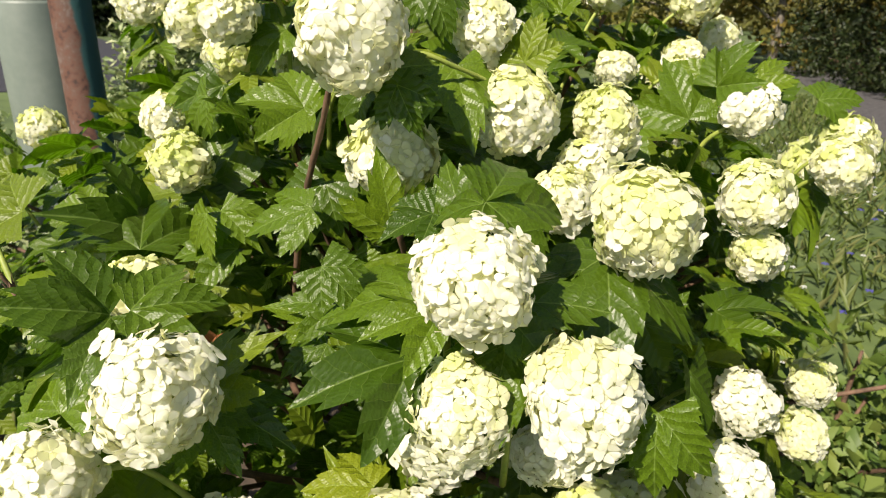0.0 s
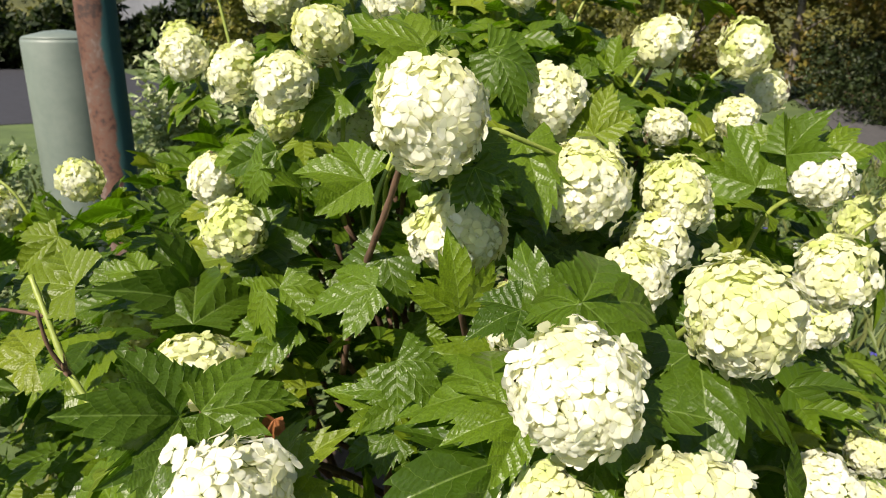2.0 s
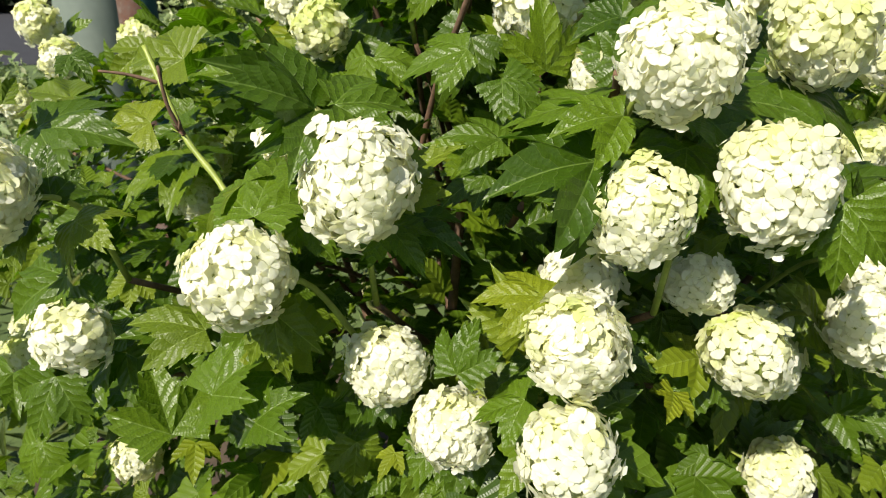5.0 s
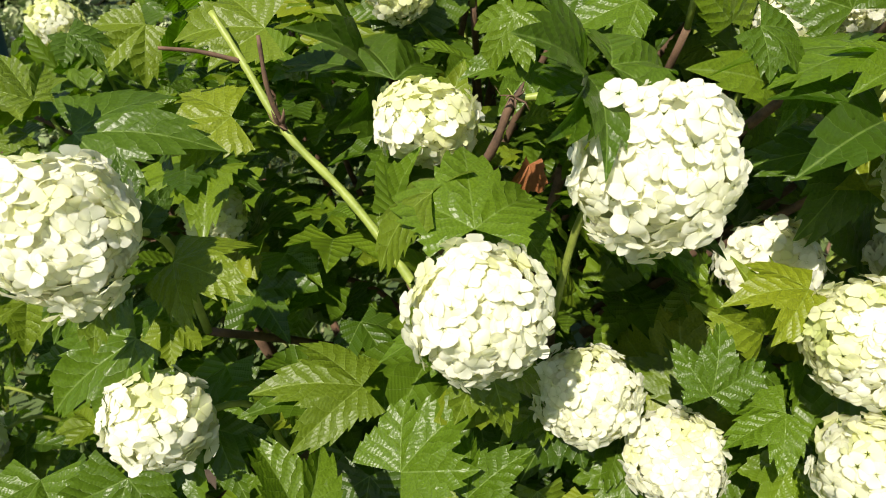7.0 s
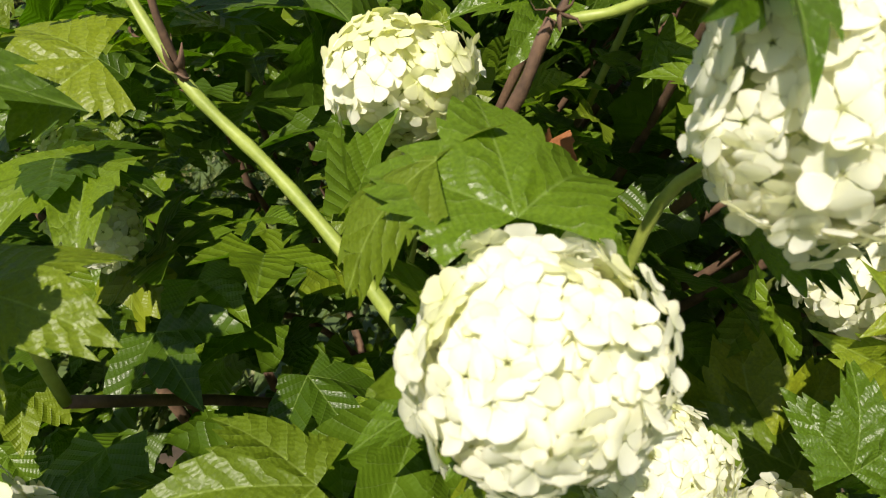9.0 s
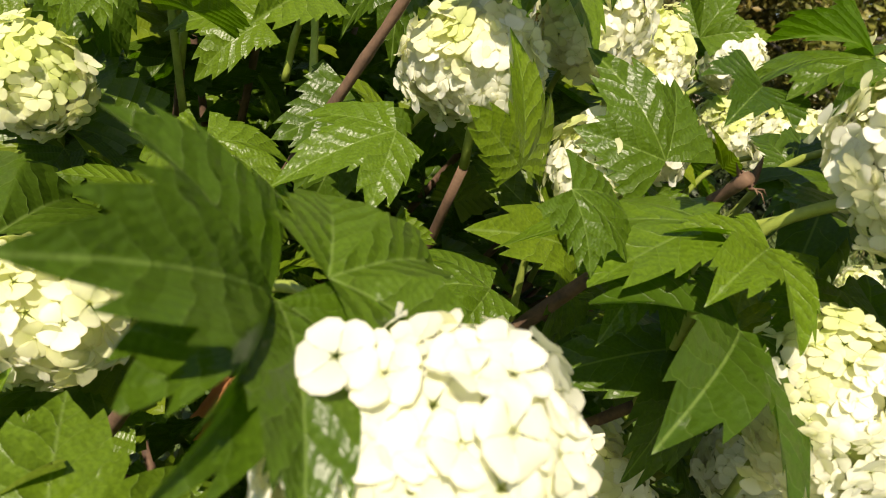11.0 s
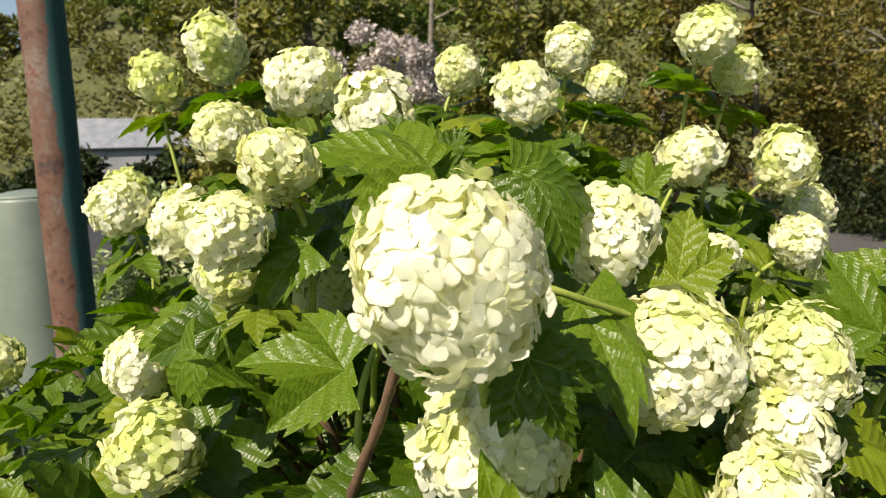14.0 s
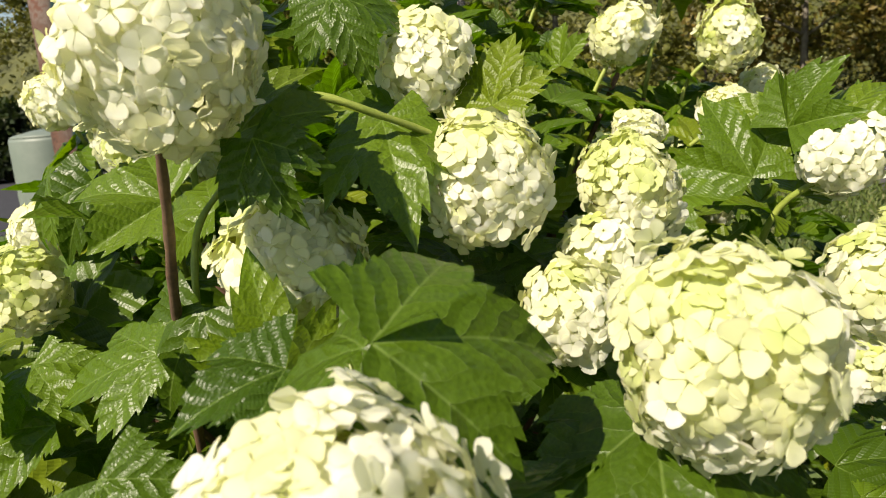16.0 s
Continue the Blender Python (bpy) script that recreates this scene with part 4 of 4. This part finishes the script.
# thin half-bare trees behind the bush, and the mauve-flowered one
for k, (x, y, h, s, mat, n) in enumerate(((-5.2, 16.5, 8.0, 2.3, OLIVE, 9000), (-3.0, 15.0, 8.6, 2.4, OLIVE, 11000), (-0.6, 17.5, 9.2, 2.5, FRESH, 11000), (1.6, 15.5, 7.2, 1.7, OLIVE, 6000), (5.6, 19.0, 7.5, 2.4, OLIVE, 8000), (7.0, 16.5, 7.5, 2.4, BRONZE, 8000), (-2.0, 21.0, 7.0, 2.6, OLIVE, 7000))):
    tagged(tree(x, y, h, s, int(n * 0.8), 0.21, mat, WOOD_BARK, 170 + k, "slender tree with thin young foliage behind the bush", 0.12, trunk=0.05, lean=0.3 * math.cos(3 * k)), group="slender trees behind the bush")
mauve = bush("mauve_flowered_shrub", -0.95, 8.4, 0.85, 0.8, 2.9, 1500, 0.06, OLIVE, 181, "tall shrub with pale mauve blossom heads")
r_ = np.random.RandomState(182)
ctr = [(r_.uniform(-0.6, 0.7), r_.uniform(-0.6, 0.3), r_.uniform(2.2, 3.0)) for _ in range(26)]
share("blossom", scatter_leaves("blossom", clump_points(r_, ctr, [0.13] * 26, 5200), 0.05, MAUVE, 183, 0.8), mauve, Matrix.Identity(4), "pale mauve blossom heads")

HILL = plain_material("rough_slope", (0.028, 0.034, 0.010), (0.085, 0.090, 0.026), 0.5, 0.95, third=(0.13, 0.11, 0.04), depth=0.5)
# the wooded slope across the road, rising to the right
def smooth(f):
    f = max(0.0, min(1.0, f))
    return f * f * (3 - 2 * f)


def slope(x, y):
    return 16.5 * smooth((x + 50) / 24) * smooth((y - 36 - 0.1 * x) / 24) + 1.2 * noise.noise(Vector((0.09 * x, 0.09 * y, 0))) * smooth((y - 40) / 10)


bm = bmesh.new()
bmesh.ops.create_grid(bm, x_segments=44, y_segments=22, size=1.0)
for v in bm.verts:
    x, y = -18 + 62 * v.co.x, 66 + 32 * v.co.y
    v.co = Vector((x, y, slope(x, y) - 0.25))
tagged(part("hillside", bm, HILL, None), "steep scrubby slope under trees across the road", "hill", "", "structure")
r_ = np.random.RandomState(5)
ctr = []
for k in range(950):
    x, y = r_.uniform(-54, 22), r_.uniform(32, 66)
    ctr.append((x, y, slope(x, y) + r_.uniform(0.0, 0.7)))
tagged(new("hillside_scrub", scatter_leaves("hillside_scrub", clump_points(r_, ctr, r_.uniform(0.7, 1.7, 950), 90000), 0.36, SCRUB, 198, 0.6, 0.3)), "dense olive scrub covering the far slope", "scrub", "", "stuff")
r_ = random.Random(5)
for k in range(20):
    x, y = -58 + 2.6 * k + r_.uniform(-1.2, 1.2), 52 + r_.uniform(-5, 9)
    h = 5.2 + r_.uniform(-0.8, 1.8)
    ob = tagged(tree(x, y, h, h * 0.44, 3600, 0.36, FRESH if k % 3 else OLIVE, WOOD_BARK, 200 + k, "round-crowned tree on the far slope", 0.2, trunk=0.045), group="trees on the far slope")
    ob.location.z = slope(x, y) - 0.2

# the road, its hedge darkened as if in shade, and the grey house behind it
flat_patch("road", [(-40, -15), (-4.2, 11.9), (-17.5, 30.0), (-66, -8)], 0.012, SHADED_ASPHALT, "grey asphalt road with worn patches, toned down for hedge shade", "road")
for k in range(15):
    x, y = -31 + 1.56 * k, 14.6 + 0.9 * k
    tagged(bush("hedge_shrub", x, y, 1.7, 1.2, 2.75 + 0.15 * math.sin(k * 1.7), 6500, 0.32, SHADE, 230 + k, "clipped hedge shrub along the road, darkened as if in shade"), group="hedge along the road")
HOUSE_WALL = plain_material("pale_render", (0.22, 0.23, 0.25), (0.32, 0.33, 0.35), 1.3, 0.85, depth=0.004)
ROOF = plain_material("slate_roof", (0.12, 0.135, 0.16), (0.22, 0.235, 0.265), 3.0, 0.85, depth=0.01)
house = tagged(empty("house", -14.0, 28.6, 0), "small pale grey house with a pale slate roof", "house")
bm = bmesh.new()
prof = [(-1.4, 0), (1.4, 0), (1.4, 2.7), (0, 3.9), (-1.4, 2.7)]
rows2 = [[bm.verts.new((px, py, pz)) for px, pz in prof] for py in (-2.5, 2.5)]
for i in range(5):
    j = (i + 1) % 5
    bm.faces.new((rows2[0][i], rows2[0][j], rows2[1][j], rows2[1][i]))
bm.faces.new(rows2[0][::-1])
bm.faces.new(rows2[1])
part("wall", bm, HOUSE_WALL, house).data.polygons.foreach_set("use_smooth", [False] * 7)
for s in (-1, 1):
    bm = bmesh.new()
    bmesh.ops.create_cube(bm, size=1.0, matrix=Matrix.Translation((s * 0.78, 0, 3.42)) @ Matrix.Rotation(s * radians(40), 4, "Y") @ Matrix.Diagonal((2.0, 5.5, 0.12, 1)))
    part("roof", bm, ROOF, house).data.polygons.foreach_set("use_smooth", [False] * 6)
house.rotation_euler = (0, 0, radians(118))

# the footpath on the other side
PATH_ = [(0.7, -9.5), (1.5, -5.0), (2.3, -1.5), (3.05, 2.2), (3.75, 4.8), (4.75, 8.2), (6.1, 12.2), (7.6, 17.0)]
flat_patch("footpath", [(x - 0.15, y + 0.1) for x, y in PATH_] + [(x + 1.15, y - 0.25) for x, y in PATH_[::-1]], 0.012, PATH_ASPHALT, "narrow grey asphalt footpath beside the grass", "path")

# dark soil patch added below the bush to stand in for shaded ground
flat_patch("shade_soil_patch", [(-0.1 + 1.15 * math.cos(a) * (1 + 0.08 * math.sin(5 * a)), 1.15 + 1.05 * math.sin(a) * (1 + 0.07 * math.cos(4 * a))) for a in (2 * math.pi * i / 28 for i in range(28))], 0.016, SHADE_SOIL, "dark soil patch added for shade under the bush", "soil")

# pale-edged low shrubs behind the post
bush("pale_leaved_shrub", -1.72, 3.95, 0.95, 0.62, 1.40, 16000, 0.055, PALE, 260, "low shrub with small cream-edged leaves behind the post")
bush("pale_leaved_shrub", -2.45, 3.05, 0.55, 0.5, 1.10, 5500, 0.055, PALE, 262, "low shrub with small cream-edged leaves by the bollard")
bush("weedy_shrub", 1.05, 1.75, 0.42, 0.4, 0.72, 900, 0.06, FRESH, 264, "loose yellow-green weeds at the edge of the bush", 0.6)

# grass and small flowers between the bush and the path
r_ = np.random.RandomState(300)
n = 30000
gx, gy = r_.uniform(-4.2, 6.6, n), r_.uniform(-2.4, 11.0, n)
keep = ((gx + 0.1) ** 2 + (gy - 1.15) ** 2 > 1.0) & (np.abs(gx - np.interp(gy, [p[1] for p in PATH_], [p[0] + 0.5 for p in PATH_])) > 0.66)
gpts = np.stack([gx[keep], gy[keep], np.zeros(keep.sum())], 1)
grass = new("grass", scatter_leaves("grass", gpts, 0.15, GRASS, 301, 0.10, 1.3))
tagged(grass, "uncut grass with weeds", "grass", "", "stuff")
for name, colour, size, count, seed, label in (("blue_flowers", (0.10, 0.09, 0.42), 0.022, 60, 310, "tiny blue meadow flowers in the grass"), ("white_flowers", (0.72, 0.74, 0.70), 0.016, 150, 311, "tiny white meadow flowers in the grass")):
    m, t, out = nodes(name[:-1])
    thin(t, out, mix(t, noise_tex(t, 8.0), tuple(0.8 * c for c in colour), colour), mix(t, 0.0, colour, colour), 0.25, 0.6, 0.2)
    r_ = np.random.RandomState(seed)
    fx, fy = r_.uniform(1.0, 3.2, count), r_.uniform(1.6, 6.5, count)
    verts, faces = [], []
    for px, py in zip(fx, fy):
        z, turn = r_.uniform(0.10, 0.22), r_.uniform(0, 6)
        for k in range(5):
            a = turn + 2 * math.pi * k / 5
            q = len(verts)
            c, s = math.cos(a), math.sin(a)
            verts += [(px, py, z), (px + size * (0.6 * c - 0.3 * s), py + size * (0.6 * s + 0.3 * c), z + 0.006), (px + size * c, py + size * s, z), (px + size * (0.6 * c + 0.3 * s), py + size * (0.6 * s - 0.3 * c), z + 0.006)]
            faces.append((q, q + 1, q + 2, q + 3))
    tagged(new(name, sheet(name, verts, faces, m)), label, "flowers", "", "stuff")

# the rusty pipe post
def post_material():
    m, t, out = nodes("rusted_shaded_paint")
    c = t.nodes.new("ShaderNodeTexCoord")
    sep = t.nodes.new("ShaderNodeSeparateXYZ")
    t.links.new(c.outputs["Object"], sep.inputs[0])
    big, small = noise_tex(t, 9.0, 6.0), noise_tex(t, 60.0, 5.0)
    rust = ramp(t, math_node(t, "ADD", math_node(t, "MULTIPLY", big, 0.65), math_node(t, "MULTIPLY", small, 0.35)), [(0.38, (0.030, 0.014, 0.010)), (0.46, (0.095, 0.040, 0.024)), (0.53, (0.090, 0.050, 0.036)), (0.60, (0.130, 0.095, 0.080)), (0.66, (0.10, 0.035, 0.02))])
    # teal paint on the side away from the sun, with shade in its colour
    edge = math_node(t, "ADD", math_node(t, "MULTIPLY", sep.outputs[0], 14.0), math_node(t, "MULTIPLY", big, 0.9))
    f = ramp(t, edge, [(0.50, (0, 0, 0)), (0.62, (1, 1, 1))])
    colour = mix(t, f, rust, (0.012, 0.062, 0.062))
    p = add(t, "ShaderNodeBsdfPrincipled", Roughness=0.72)
    t.links.new(colour, p.inputs["Base Color"])
    b = add(t, "ShaderNodeBump", Strength=0.4, Distance=0.003)
    t.links.new(small, b.inputs["Height"])
    t.links.new(b.outputs[0], p.inputs["Normal"])
    t.links.new(p.outputs[0], out.inputs[0])
    return m


post = tagged(empty("pipe_post", -1.340, 2.462, 0), "tall round metal post, rusted, with teal paint on one side darkened for shade", "post")
bm = bmesh.new()
tube(bm, [(0.002 * math.sin(3 * k), 0, -0.1 + 0.36 * k) for k in range(12)], [0.066] * 12, 32)
pipe = part("pipe", bm, post_material(), post)
pipe.rotation_euler = (0, 0, radians(30))
bm = bmesh.new()
tube(bm, [(0, 0, 3.862), (0, 0, 3.90), (0, 0, 3.915)], [0.070, 0.070, 0.035], 32)
part("cap", bm, post_material(), post)

# the pale green bollard
PAINT = plain_material("pale_green_paint", (0.10, 0.130, 0.11), (0.145, 0.175, 0.15), 5.0, 0.5, depth=0.001)
bollard = tagged(empty("bollard", -1.97, 3.27, 0), "stout pale green painted metal bollard behind the post", "bollard")
bm = bmesh.new()
tube(bm, [(0, 0, -0.05), (0, 0, 0.5), (0, 0, 1.0), (0, 0, 1.335), (0, 0, 1.350)], [0.172, 0.172, 0.172, 0.172, 0.169], 40)
part("body", bm, PAINT, bollard)
bm = bmesh.new()
tube(bm, [(0, 0, 1.3505), (0, 0, 1.362), (0, 0, 1.385), (0, 0, 1.392)], [0.169, 0.160, 0.07, 0.01], 40)
part("lid", bm, PAINT, bollard, "slightly domed weathered lid")

# a marker post at the edge of the wood
MARK = {n_: plain_material(n_, d_, l_, 18, 0.7) for n_, d_, l_ in (("weathered_wood", (0.13, 0.09, 0.06), (0.26, 0.19, 0.14)), ("red_band", (0.17, 0.06, 0.05), (0.25, 0.10, 0.08)), ("blue_band", (0.02, 0.02, 0.07), (0.04, 0.04, 0.12)))}
marker = tagged(empty("marker_post", 6.30, 4.40, 0), "short weathered wooden post with red and blue bands", "post")
for nm, lo, hi, rad, mt in (("shaft", -0.1, 0.40, 0.075, "weathered_wood"), ("band", 0.40, 0.54, 0.079, "red_band"), ("band", 0.54, 0.68, 0.079, "blue_band"), ("top", 0.68, 0.76, 0.077, "weathered_wood")):
    bm = bmesh.new()
    tube(bm, [(0, 0, lo), (0, 0, (lo + hi) / 2), (0, 0, hi)], [rad] * 3, 16)
    part(nm, bm, MARK[mt], marker)
